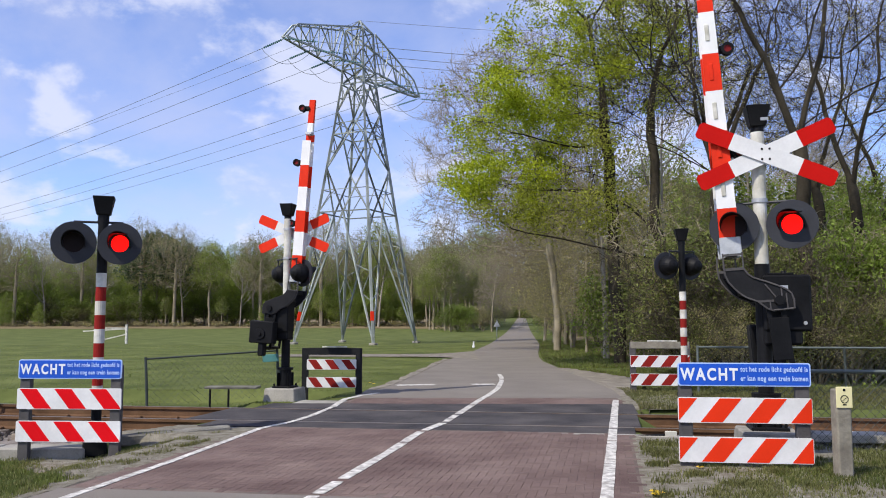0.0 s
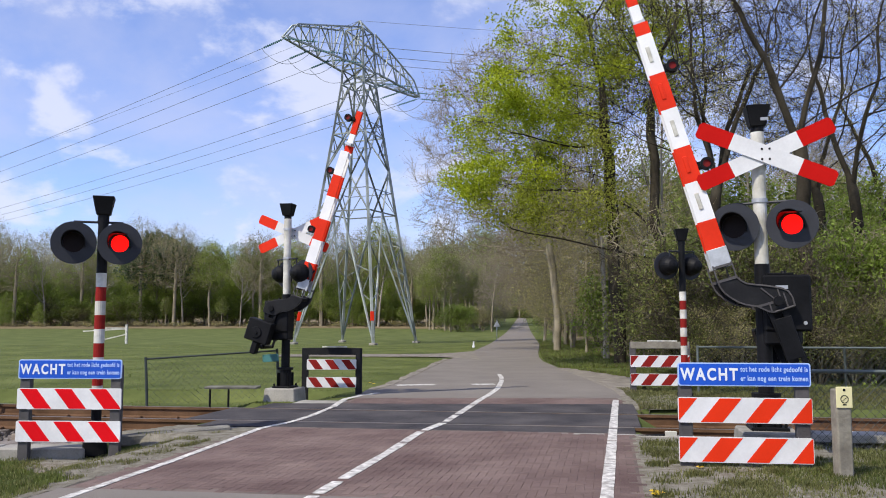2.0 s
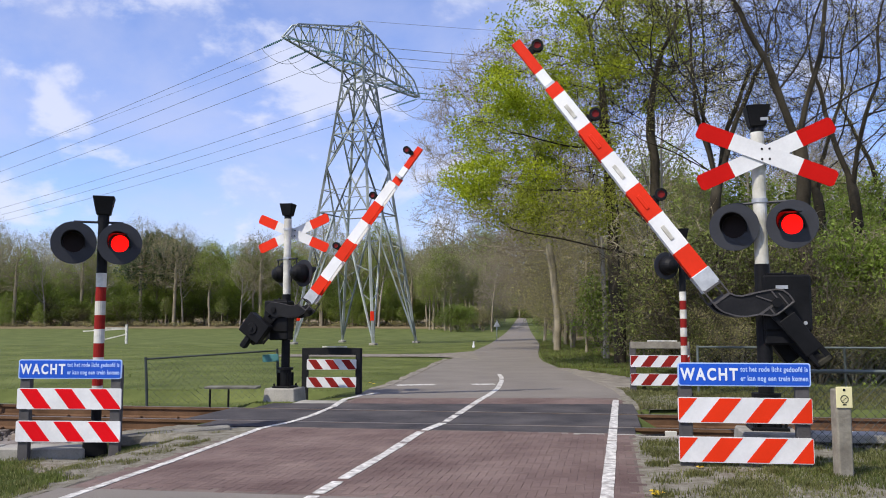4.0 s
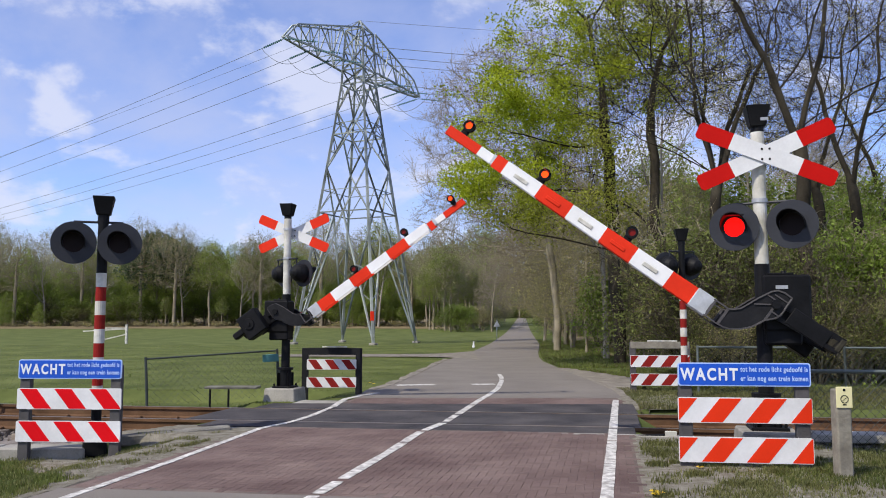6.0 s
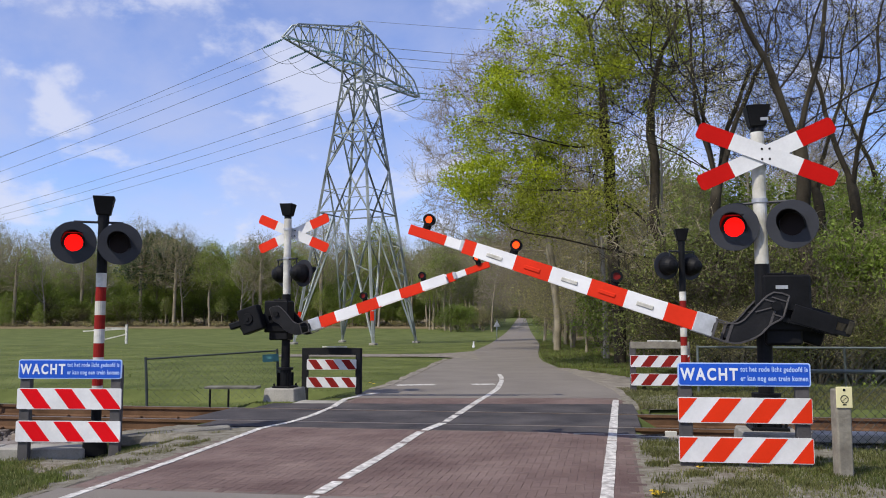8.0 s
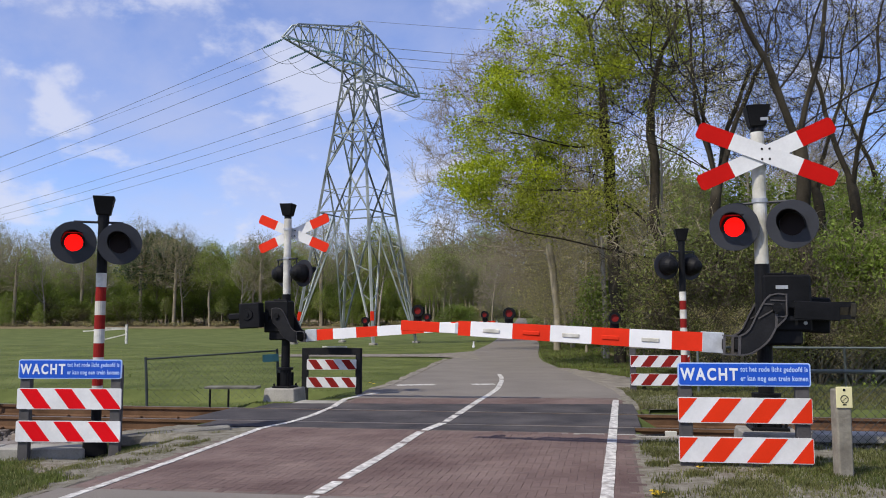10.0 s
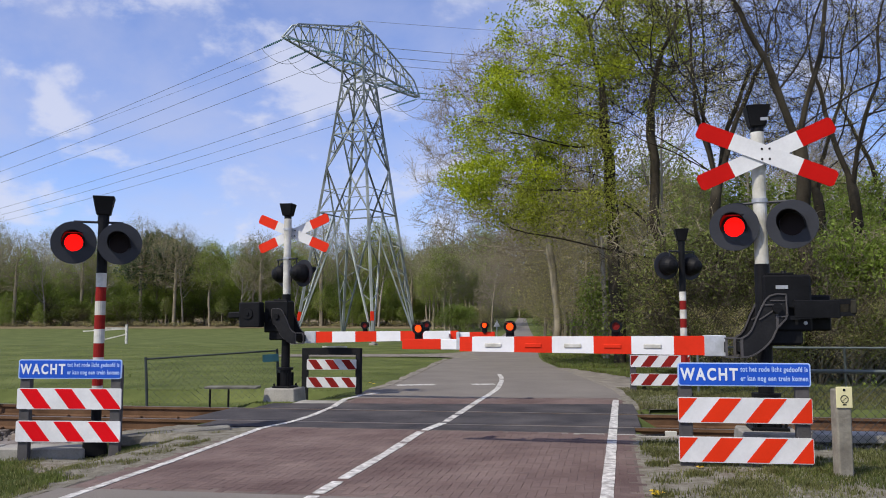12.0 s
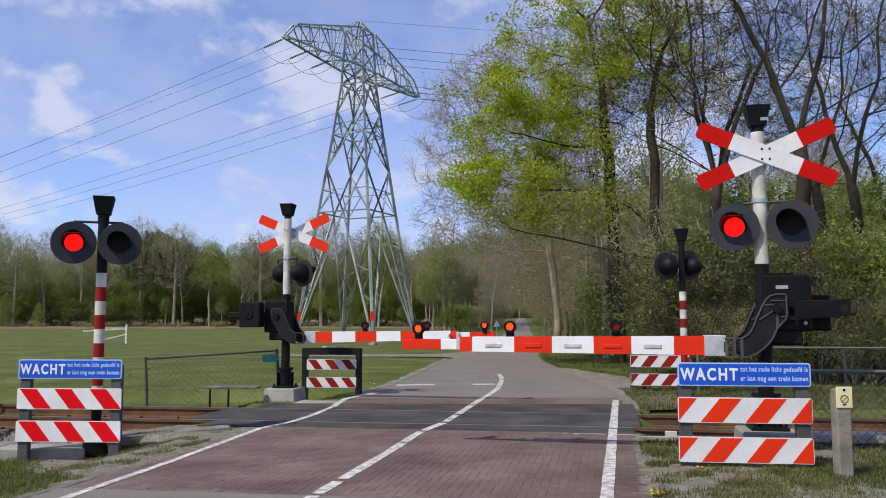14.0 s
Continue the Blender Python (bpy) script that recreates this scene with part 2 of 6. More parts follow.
def bar(bm, a, b, w, h=None):
    """A square bar from a to b."""
    a, b = Vector(a), Vector(b)
    d = b - a
    m = Matrix.Translation((a + b) / 2) @ d.to_track_quat("Z", "Y").to_matrix().to_4x4() @ Matrix.Diagonal((w, h or w, d.length, 1))
    bmesh.ops.create_cube(bm, size=1.0, matrix=m)
    return bm


def slab(bm, outline, y0, y1):
    """A plate whose outline lies in x and z, from y0 to y1."""
    n = len(outline)
    f = [bm.verts.new((x, y0, z)) for x, z in outline]
    k = [bm.verts.new((x, y1, z)) for x, z in outline]
    bm.faces.new(f)
    bm.faces.new(list(reversed(k)))
    for i in range(n):
        bm.faces.new((f[i], k[i], k[(i + 1) % n], f[(i + 1) % n]))
    bmesh.ops.recalc_face_normals(bm, faces=bm.faces)
    return bm


def B():
    return bmesh.new()


def ring(bm, r0, r1, y0, y1, seg=40):
    """A flat ring round the y axis, or a short tube."""
    vs = []
    for i in range(seg):
        a = 2 * math.pi * i / seg
        c, s = math.cos(a), math.sin(a)
        vs.append([bm.verts.new((r * c, y, r * s)) for r, y in ((r0, y0), (r1, y0), (r1, y1), (r0, y1))])
    for i in range(seg):
        p, q = vs[i], vs[(i + 1) % seg]
        for j in range(4):
            k = (j + 1) % 4
            bm.faces.new((p[j], q[j], q[k], p[k]))
    bmesh.ops.recalc_face_normals(bm, faces=bm.faces)
    return bm


def mesh_object(name, verts, faces, material, parent=None, smooth=False):
    me = bpy.data.meshes.new(name)
    me.from_pydata(verts, [], faces)
    me.materials.append(material)
    if smooth:
        me.polygons.foreach_set("use_smooth", [True] * len(me.polygons))
    ob = new(name, me)
    if parent:
        ob.parent = parent
    return ob


# ---------------------------------------------------------------- plan of the place
ROAD_TURN = 11.3          # degrees by which the road at the crossing points to the right
TRACK_SLOPE = -0.155
AX = Vector((math.sin(radians(ROAD_TURN)), math.cos(radians(ROAD_TURN)), 0))


ROAD_EDGES = ((13.0, -1.65, 2.91), (15.6, -1.32, 3.23), (17.3, -0.99, 3.27), (20.0, -0.70, 3.28), (23.3, -0.38, 3.29), (27.4, 0.02, 3.32), (31.0, 0.50, 3.60), (36.0, 1.22, 4.15), (50.0, 2.80, 5.85))


def along(knots, y):
    """The values between the knots (y, a, b, ...) on either side of y."""
    for p, q in zip(knots, knots[1:]):
        if y <= q[0]:
            s = max(0.0, (y - p[0]) / (q[0] - p[0]))
            return [a + (b - a) * s for a, b in zip(p[1:], q[1:])]
    return list(knots[-1][1:])


def road_mid(y):
    """x of the road's middle at the distance y."""
    if y < 13.0:
        return -0.77 + 0.2 * (y - 6.0)
    if y > 50.0:
        return 0.0975 * y - 0.55
    a, b = along(ROAD_EDGES, y)
    return (a + b) / 2


def road_half(y):
    """half the road's width at y."""
    if y < 13.0:
        return 2.28
    a, b = along(ROAD_EDGES, y)
    return (b - a) / 2


def rise(y):
    return 0.0155 * max(0.0, math.sqrt((y - 105) ** 2 + 900) * 0.5 + (y - 105) * 0.5 - 4.0) if y > 40 else 0.0


def track_y(x):
    return 11.28 + TRACK_SLOPE * x


def left_shoulder(y):
    """x of the outer edge of the bare shoulder left of the road."""
    return road_mid(y) - 2.50 - 0.88 * min(2.4, max(0.0, y - 6.9))


def ground_z(x, y):
    z = rise(y)
    d = abs(x - road_mid(y)) - road_half(y)
    if d < 0:
        return z - 0.06
    t = y - track_y(x)
    drop = 0.0
    if x < road_mid(y) and y < 16:
        edge = 1.5 if abs(t) < 2.3 else 0.45
        drop = 0.20 * min(1.0, max(0.0, d - edge) / 0.9)
    if abs(t) < 1.7:
        drop = max(drop, 0.24 * min(1.0, max(0.0, (d - (1.35 if x < 0 else 0.12))) / 0.2))
    z -= 0.03 + drop
    if y < 60:
        z += 0.016 * noise.noise((x * 0.7, y * 0.7, 0.3)) * min(1.0, max(0.0, d))
    return z

# ---------------------------------------------------------------- ground, road, track


def spaced(lo, hi, first, grow):
    out, v, step = [lo], lo, first
    while v < hi:
        v += step
        step *= grow
        out.append(min(v, hi))
    return out


def build_ground():
    ys = [-60, -30, -12, -4, 0] + [0.3 * i for i in range(1, 70)] + spaced(21, 900, 0.8, 1.07) + [1600, 3000]
    side = spaced(0, 60, 0.3, 1.035)[1:] + [90, 150, 260, 500, 1200, 2500]
    xs = [-v for v in reversed(side)] + [0] + side
    verts = [(x, y, ground_z(x, y)) for y in ys for x in xs]
    n = len(xs)
    faces = [(j * n + i, j * n + i + 1, (j + 1) * n + i + 1, (j + 1) * n + i) for j in range(len(ys) - 1) for i in range(n - 1)]
    ob = mesh_object("ground", verts, faces, M_GRASS_GROUND, smooth=True)
    tagged(ob, "spring meadow and grassy verges under the trees", "ground", kind="structure")
    return ob


def strip(name, ys, left, right, z, material, parent=None, thick=0.05):
    """A sheet between two edges given as functions of y, with a thickness."""
    v, f = [], []
    for y in ys:
        a, b, h = left(y), right(y), z(y)
        v += [(a, y, h), (b, y, h), (b, y, h - thick), (a, y, h - thick)]
    for i in range(len(ys) - 1):
        p, q = 4 * i, 4 * i + 4
        f += [(p, p + 1, q + 1, q), (p + 1, p + 2, q + 2, q + 1), (p + 3, p, q, q + 3)]
    f += [(0, 3, 2, 1), (len(v) - 4, len(v) - 3, len(v) - 2, len(v) - 1)]
    return mesh_object(name, v, f, material, parent)


def build_road():
    near = strip("road_near", [-30, -8, 0, 3, 5, 6.35], lambda y: road_mid(y) - road_half(y), lambda y: road_mid(y) + road_half(y), lambda y: 0.0, M_ASPHALT)
    for p in near.data.vertices:
        if p.co.y > 6.3:
            p.co.y = 6.39 - 0.15 * (p.co.x + 2.3)
    tagged(near, "worn grey asphalt of a narrow country road", "road", kind="structure")
    ys = [14.15 + 0.5 * i for i in range(60)] + spaced(44.15, 330, 2.5, 1.05)
    far = strip("road_far", ys, lambda y: road_mid(y) - road_half(y), lambda y: road_mid(y) + road_half(y), lambda y: rise(y) + 0.0, M_ASPHALT)
    tagged(far, "grey asphalt country road running into the wood", "road", kind="structure")
    # the side path that leaves the road towards the meadow
    v, f = [], []
    n = 40
    for i in range(n + 1):
        s = i / n
        x = 1.3 - 7.8 * s
        y = 32.7 - 0.3 * s
        w = 1.55 + 3.0 * max(0.0, 1 - s / 0.28) ** 2 - 0.5 * s
        v += [(x, y - w + 0.2 * noise.noise((x * 1.3, 0, 0)), 0.004), (x, y + w, 0.004)]
    f = [(2 * i, 2 * i + 2, 2 * i + 3, 2 * i + 1) for i in range(n)]
    tagged(mesh_object("path", v, f, M_SANDPATH), "pale gravel field path joining the road", "path", kind="structure")
    def patch(name, y0, y1, inner, outer, lift, label, material=None):
        """An uneven strip of bare ground with a ragged outer edge, lying on the ground."""
        v, f = [], []
        ny, nx = int((y1 - y0) / 0.09), 26
        for a in range(ny + 1):
            y = y0 + (y1 - y0) * a / ny
            p, q = inner(y), outer(y)
            q += 0.30 * noise.noise((y * 1.2, 3.1, 0)) + 0.05 * noise.noise((y * 3, 1.1, 0))
            for b in range(nx + 1):
                s = b / nx
                x = p + (q - p) * s
                h = 0.014 * noise.noise((x * 5, y * 5, 2)) + 0.008 * noise.noise((x * 17, y * 17, 4))
                z = max(ground_z(x, y), -0.02 if s < 0.05 else -9) + (lift + h * min(1.0, s * 6)) * (1.0 if s < 0.85 else (1 - s) / 0.15 * 1.2 - 0.2) * min(1.0, (ny - a) / 9, a / 9)
                v.append((x, y, min(z, 0.012 if s > 0.06 else -0.004)))
        for a in range(ny):
            for b in range(nx):
                k = a * (nx + 1) + b
                f.append((k, k + 1, k + nx + 2, k + nx + 1))
        tagged(mesh_object(name, v, f, material or M_VERGE, smooth=True), label, "verge", kind="structure")

    patch("verge_gravel_right", 4.6, 9.7, lambda y: road_mid(y) + 2.22, lambda y: road_mid(y) + 4.7 - 0.1 * (y - 6), 0.032, "gritty verge with sparse dry grass and moss")
    patch("verge_track_right", 12.5, 15.3, lambda y: road_mid(y) + 2.2, lambda y: road_mid(y) + 3.6, 0.03, "dry grassy grit beside the rails")
    patch("verge_gravel_far", 14.6, 24.0, lambda y: road_mid(y) + road_half(y) - 0.06, lambda y: 3.45 + 1.25 * max(0.0, 1 - abs(y - 18.9) / (4.8 if y > 18.9 else 3.6)), 0.040, "sandy worn passing place beside the road", M_SANDPATH)
    patch("verge_worn_left", 15.0, 30.0, lambda y: road_mid(y) - road_half(y) + 0.06, lambda y: road_mid(y) - road_half(y) - 0.22, 0.040, "sandy worn edge of the road", M_SANDPATH)
    patch("verge_dirt_left", 4.6, 10.7, lambda y: road_mid(y) - 2.22, left_shoulder, 0.032, "dry sandy shoulder along the road edge")



ROADSIDE = thing("road_marking", Matrix.Identity(4), "worn white painted road lines and dashes", "road marking", kind="structure")


def painted(name, pts, w, z=0.004):
    """One painted stroke along points x, y."""
    bm = B()
    row = []
    for i, (x, y) in enumerate(pts):
        a = Vector(pts[max(0, i - 1)])
        b = Vector(pts[min(len(pts) - 1, i + 1)])
        d = (b - a).normalized()
        wob = 1 + 0.16 * noise.noise((x * 3, y * 3, 1))
        n = Vector((-d.y, d.x)) * (w / 2 * wob)
        row.append([bm.verts.new((x + n.x, y + n.y, z + rise(y))), bm.verts.new((x - n.x, y - n.y, z + rise(y))),
                    bm.verts.new((x - n.x, y - n.y, z - 0.004 + rise(y))), bm.verts.new((x + n.x, y + n.y, z - 0.004 + rise(y)))])
    for p, q in zip(row, row[1:]):
        for j in range(4):
            k = (j + 1) % 4
            bm.faces.new((p[j], p[k], q[k], q[j]))
    bm.faces.new(row[0])
    bm.faces.new(list(reversed(row[-1])))
    bmesh.ops.recalc_face_normals(bm, faces=bm.faces)
    return part(name, bm, M_LINE, ROADSIDE)


def build_markings():
    left = lambda y: along(((3.0, -3.28), (6.14, -2.75), (7.66, -2.51), (9.0, -2.34), (10.15, -2.20), (10.7, -1.95), (11.5, -1.80), (12.7, -1.67), (13.3, -1.66)), y)[0]
    right = lambda y: 1.17 + 0.2185 * (y - 6)
    for a, b in ((3.0, 9.45), (9.50, 10.9), (10.95, 12.6), ):
        n = max(3, int((b - a) / 0.25))
        painted("edge_line", [(left(a + (b - a) * i / n), a + (b - a) * i / n) for i in range(n + 1)], 0.078)
    painted("edge_line", [(-1.67, 12.66), (-1.66, 13.3), (-1.64, 13.9), (-1.44, 14.6), (-1.18, 15.1)], 0.10)
    for a, b in ((3.0, 9.0), (9.05, 10.0), (10.07, 11.3), (11.36, 12.6), (12.66, 13.7)):
        n = max(3, int((b - a) / 0.25))
        painted("edge_line", [(right(a + (b - a) * i / n), a + (b - a) * i / n) for i in range(n + 1)], 0.10)
    mid = lambda y: along(((3.0, -1.58), (7.04, -0.78), (8.26, -0.53), (9.68, -0.28), (10.66, 0.02), (12.1, 0.30), (13.8, 0.62), (14.6, 0.79), (16.1, 1.06), (18.0, 1.27), (19.4, 1.37), (20.7, 1.40)), y)[0]
    for a, b in ((3.0, 5.5), (5.6, 6.18), (6.26, 6.72), (6.85, 8.85), (8.93, 9.75), (9.88, 10.6), (10.74, 11.05), (11.12, 11.5), (11.66, 12.3), (12.36, 12.9), (13.0, 14.9), (14.96, 16.5), (16.6, 18.6), (18.8, 20.6)):
        n = max(3, int((b - a) / 0.3))
        painted("centre_dash", [(mid(a + (b - a) * i / n), a + (b - a) * i / n) for i in range(n + 1)], 0.10)
    painted("stop_line", [(-0.95, 16.95), (-0.17, 17.15)], 0.28)
    painted("stop_line", [(0.60, 17.2), (1.07, 17.25)], 0.28)


def build_track():
    tx = Vector((1, TRACK_SLOPE, 0)).normalized()
    turn = math.degrees(math.atan(TRACK_SLOPE))
    base = thing("track", pose(0, track_y(0), 0, 0, 0, turn), "single railway track with rusty rails on stone ballast", "railway track", kind="structure")
    for side, nm in ((-0.75, "rail"), (0.75, "rail")):
        prof = [(-0.07, -0.17), (0.07, -0.17), (0.07, -0.155), (0.012, -0.135), (0.012, -0.045), (0.036, -0.035), (0.036, 0.0), (-0.036, 0.0),
                (-0.036, -0.035), (-0.012, -0.045), (-0.012, -0.135), (-0.07, -0.155)]
        v, f = [], []
        xs = [-90, -40, -20, -10, 0, 10, 20, 40, 90]
        for x in xs:
            v += [(x, side + a, b - 0.004) for a, b in prof]
        for i in range(len(xs) - 1):
            for j in range(12):
                k = (j + 1) % 12
                f.append((12 * i + j, 12 * i + k, 12 * i + 12 + k, 12 * i + 12 + j))
        rail = mesh_object(nm, v, f, M_RUST, base)
        part("rail_head", box(B(), (180, 0.055, 0.003), (0, side, -0.0035)), M_RAILTOP, rail, "worn steel running surface")
    bm = B()
    box(bm, (0.26, 2.5, 0.16), (0, 0, -0.255), 0.015)
    first = part("sleeper", bm, M_SLEEPER, base)
    for i in range(-26, 27):
        if i == 0 or -6 <= i <= 4:
            continue
        o = new("sleeper", first.data)
        o.parent = base
        o.matrix_basis = pose(i * 0.6, 0, 0)
    # rail clips
    clip = part("rail_clip", box(B(), (0.11, 0.07, 0.03), (0, 0, 0), 0.008), M_RUST, base, at=pose(-3.9, 0.65, -0.155))
    for i in range(-18, 19):
        if -6 <= i <= 4:
            continue
        for s in (-0.85, -0.65, 0.65, 0.85):
            o = new("rail_clip", clip.data)
            o.parent = base
            o.matrix_basis = pose(i * 0.6, s, -0.155)
    # ballast
    rng = random.Random(4)
    v, f = [], []
    for _ in range(9000):
        x = rng.uniform(-16, 12)
        if -3.9 < x < 2.75:
            continue
        y = rng.uniform(-1.75, 1.65)
        r = rng.uniform(0.02, 0.042)
        z = -0.215 - 0.10 * max(0, abs(y) - 1.2) / 0.5
        c = Vector((x, y, z + rng.uniform(-0.02, 0.02)))
        q = Euler((rng.uniform(0, 6), rng.uniform(0, 6), rng.uniform(0, 6))).to_matrix()
        n = len(v)
        for p in ((1, 0, 0), (-1, 0.1, 0), (0, 0.9, 0.1), (0.1, -1, 0), (0, 0, 0.7), (0, 0.1, -0.7)):
            v.append(c + q @ (Vector(p) * r))
        for a, b, e in ((0, 2, 4), (2, 1, 4), (1, 3, 4), (3, 0, 4), (2, 0, 5), (1, 2, 5), (3, 1, 5), (0, 3, 5)):
            f.append((n + a, n + b, n + e))
    st = mesh_object("ballast", v, f, M_BALLAST)
    st.matrix_basis = base.matrix_basis.copy()
    tagged(st, "grey-brown ballast stones under the rails", "ballast", kind="stuff")
    bed = part("ballast_bed", box(B(), (180, 3.6, 0.1), (0, 0, -0.30)), M_BALLAST, base)
    # level crossing panels: rubber and concrete slabs between and beside the rails
    deck = thing("crossing_deck", base.matrix_basis.copy(), "dark crossing panels set between and beside the rails", "crossing deck", kind="structure")
    skew = math.tan(radians(ROAD_TURN) + math.atan(TRACK_SLOPE))
    for y0, y1, y2, x0, x1 in ((-1.32, -0.80, -0.80, -2.85, 2.52), (-0.67, 0.67, 0.67, -3.35, 2.60), (0.82, 1.50, 2.22, -3.05, 2.62)):
        n = 2
        for i in range(n):
            a = x0 + (x1 - x0) * i / n
            b = x0 + (x1 - x0) * (i + 1) / n - 0.004
            bm = B()
            s0, s1 = skew * y0, skew * y1
            ya, yb = (y1 + (y2 - y1) * (w - x0) / (x1 - x0) for w in (a, b))
            co = [(a + s0, y0), (b + s0, y0), (b + s1, yb), (a + s1, ya)]
            top = [bm.verts.new((x, y, 0.0006 * i - 0.002)) for x, y in co]
            bot = [bm.verts.new((x, y, -0.16)) for x, y in co]
            bm.faces.new(top)
            for j in range(4):
                k = (j + 1) % 4
                bm.faces.new((top[j], bot[j], bot[k], top[k]))
            bmesh.ops.recalc_face_normals(bm, faces=bm.faces)
            bmesh.ops.bevel(bm, geom=[e for e in bm.edges if e.verts[0].co.z > -0.1 and e.verts[1].co.z > -0.1], offset=0.003, segments=1, affect="EDGES")
            part("panel", bm, M_PANEL, deck)
    part("edge_beam", box(B(), (1.5, 0.13, 0.14), (2.35, -1.42, -0.072), 0.01), M_CONCRETE, deck, "pale concrete edge beam")
    part("edge_beam", box(B(), (1.1, 0.55, 0.12), (-2.15, 1.86, -0.066), 0.01), M_CONCRETE, deck, "pale concrete edge slab")


def build_bricks():
    """Clinker paving of the road between the asphalt and the track."""
    sand = strip("paving", [5.6, 7, 8, 9, 10, 10.45], lambda y: road_mid(y) - 2.27, lambda y: road_mid(y) + 2.27, lambda y: -0.0045, M_SAND)
    tagged(sand, "red-brown clinker brick paving with sandy joints", "paving", kind="structure")
    far = strip("paving_far", [12.7, 13.0, 13.4, 13.8, 14.15], lambda y: road_mid(y) - 2.27, lambda y: road_mid(y) + 2.27, lambda y: -0.0045, M_SAND)
    tagged(far, "strip of red-brown clinker bricks past the track", "paving", kind="structure")
    bm = B()
    box(bm, (0.0668, 0.2035, 0.05), (0, 0, 0), 0.002)
    bmesh.ops.delete(bm, geom=[f for f in bm.faces if f.normal.z < -0.9], context="FACES")
    me = bpy.data.meshes.new("brick")
    bm.to_mesh(me)
    bm.free()
    me.materials.append(M_BRICK)
    bv = [v.co.copy() for v in me.vertices]
    bf = [tuple(p.vertices) for p in me.polygons]
    rng = random.Random(9)
    turn = Matrix.Rotation(-radians(ROAD_TURN), 4, "Z")
    V, F = [], []
    made = 0
    for row, c in ((a, b) for a in range(130) for b in range(-38, 39)):
        k = (c - row) % 6
        if k in (0, 5):
            across = k == 0
            p = turn @ Vector(((c + (1 if across else 0)) * 0.0688, 5.6 + (row + (0 if across else 1)) * 0.0688, 0)) + Vector((-2.0, -0.06, 0))
            d = p.x - road_mid(p.y)
            if abs(d) > 2.22:
                continue
            near_ok = 6.47 - 0.15 * (p.x + 2.3) < p.y and p.y < track_y(p.x) - 1.42
            far_ok = p.y > max(13.12, track_y(p.x) + 1.75) and p.y < 14.04
            if not (near_ok or far_ok):
                continue
            m = Matrix.Translation((p.x, p.y, -0.0262 + rng.uniform(-0.0008, 0.0008))) @ turn @ pose(0, 0, 0, rng.uniform(-0.15, 0.15), rng.uniform(-0.25, 0.25), rng.uniform(-0.4, 0.4) + (90 if across else 0))
            if near_ok and made < 300 and p.y < 7.5:
                made += 1
                o = new("brick", me)
                o.parent = sand
                o.matrix_basis = m
            else:
                n = len(V)
                V += [m @ v for v in bv]
                F += [tuple(n + i for i in f) for f in bf]
    rest = mesh_object("bricks_farther", V, F, M_BRICK_REST, sand)
    tagged(rest, kind="stuff")


def build_forest_floor():
    ys = [128, 134, 142, 149, 156, 165, 175, 200, 240, 300, 420]
    for nm, side in (("forest_floor_left", -1), ("forest_floor_right", 1)):
        v, f = [], []
        n = 40
        rows = ys if side < 0 else [19, 22, 27, 34, 45, 60, 90] + ys
        for y in rows:
            for i in range(n + 1):
                s = i / n
                x = road_mid(y) + side * (road_half(y) + (7.0 if side < 0 else 2.6) + s * (1.0 * y + 20))
                yy = y + (5.0 * noise.noise((x * 0.12, y * 0.1, 0)) if 110 < y < 160 else 0)
                v.append((x, yy, ground_z(x, yy) + 0.035))
        f = [(j * (n + 1) + i, j * (n + 1) + i + 1, (j + 1) * (n + 1) + i + 1, (j + 1) * (n + 1) + i) for j in range(len(rows) - 1) for i in range(n)]
        tagged(mesh_object(nm, v, f, M_LITTER, smooth=True), "brown leaf litter and dry grass under the trees", "forest floor", kind="structure")


build_ground()
build_forest_floor()
build_road()
build_markings()
build_track()

# ---------------------------------------------------------------- signals, barriers, boards
SHUTTERS = []      # shutters of the lamps: (object, closed pose, open pose, phase)


def warning_lamp(parent, at, r, phase, name="lamp_shield"):
    """A round dark shield with a hooded red lens; a shutter flap hangs before the lens and swings up under the hood."""
    sh = part(name, ring(B(), 0.095, r, -0.02, 0.0), M_SHIELD, parent, "round dark shield of a warning lamp", at)
    bm = B()
    for d0, d1, r0, r1 in ((0.0, 0.07, 0.165, 0.160), (0.07, 0.14, 0.160, 0.135), (0.14, 0.20, 0.135, 0.09), (0.20, 0.225, 0.09, 0.03)):
        rod(bm, (0, d0, 0), (0, d1, 0), r0, r1, 20)
    part("lamp_case", bm, M_BLACK, sh, "", pose(0, 0.012, 0))
    lens = B()
    rod(lens, (0, 0.002, 0), (0, 0.011, 0), 0.1075, None, 28)
    part("lens", lens, M_LENS, sh, "glowing red lens")
    bm = B()
    n = 16
    rows = []
    for i in range(n + 1):
        a = radians(-25 + 230 * i / n)
        c, s = math.cos(a), math.sin(a)
        deep = -0.06 - 0.17 * max(0.0, s + 0.25) ** 0.7
        rows.append([bm.verts.new((q * c, y, q * s)) for q, y in ((0.116, -0.02), (0.123, -0.02), (0.123, deep), (0.116, deep))])
    for p, q in zip(rows, rows[1:]):
        for j in range(4):
            k = (j + 1) % 4
            bm.faces.new((p[j], q[j], q[k], p[k]))
    bm.faces.new(rows[0])
    bm.faces.new(list(reversed(rows[-1])))
    bmesh.ops.recalc_face_normals(bm, faces=bm.faces)
    part("hood", bm, M_BLACK, sh)
    bm = B()
    rod(bm, (0, -0.002, -0.108), (0, 0.002, -0.108), 0.108, None, 28)
    closed, opened = pose(0, -0.026, 0.106), pose(0, -0.026, 0.106, -87)
    fl = part("shutter", bm, M_OFF, sh, "dark shutter of the lens", closed)
    SHUTTERS.append((fl, closed, opened, phase))
    return sh


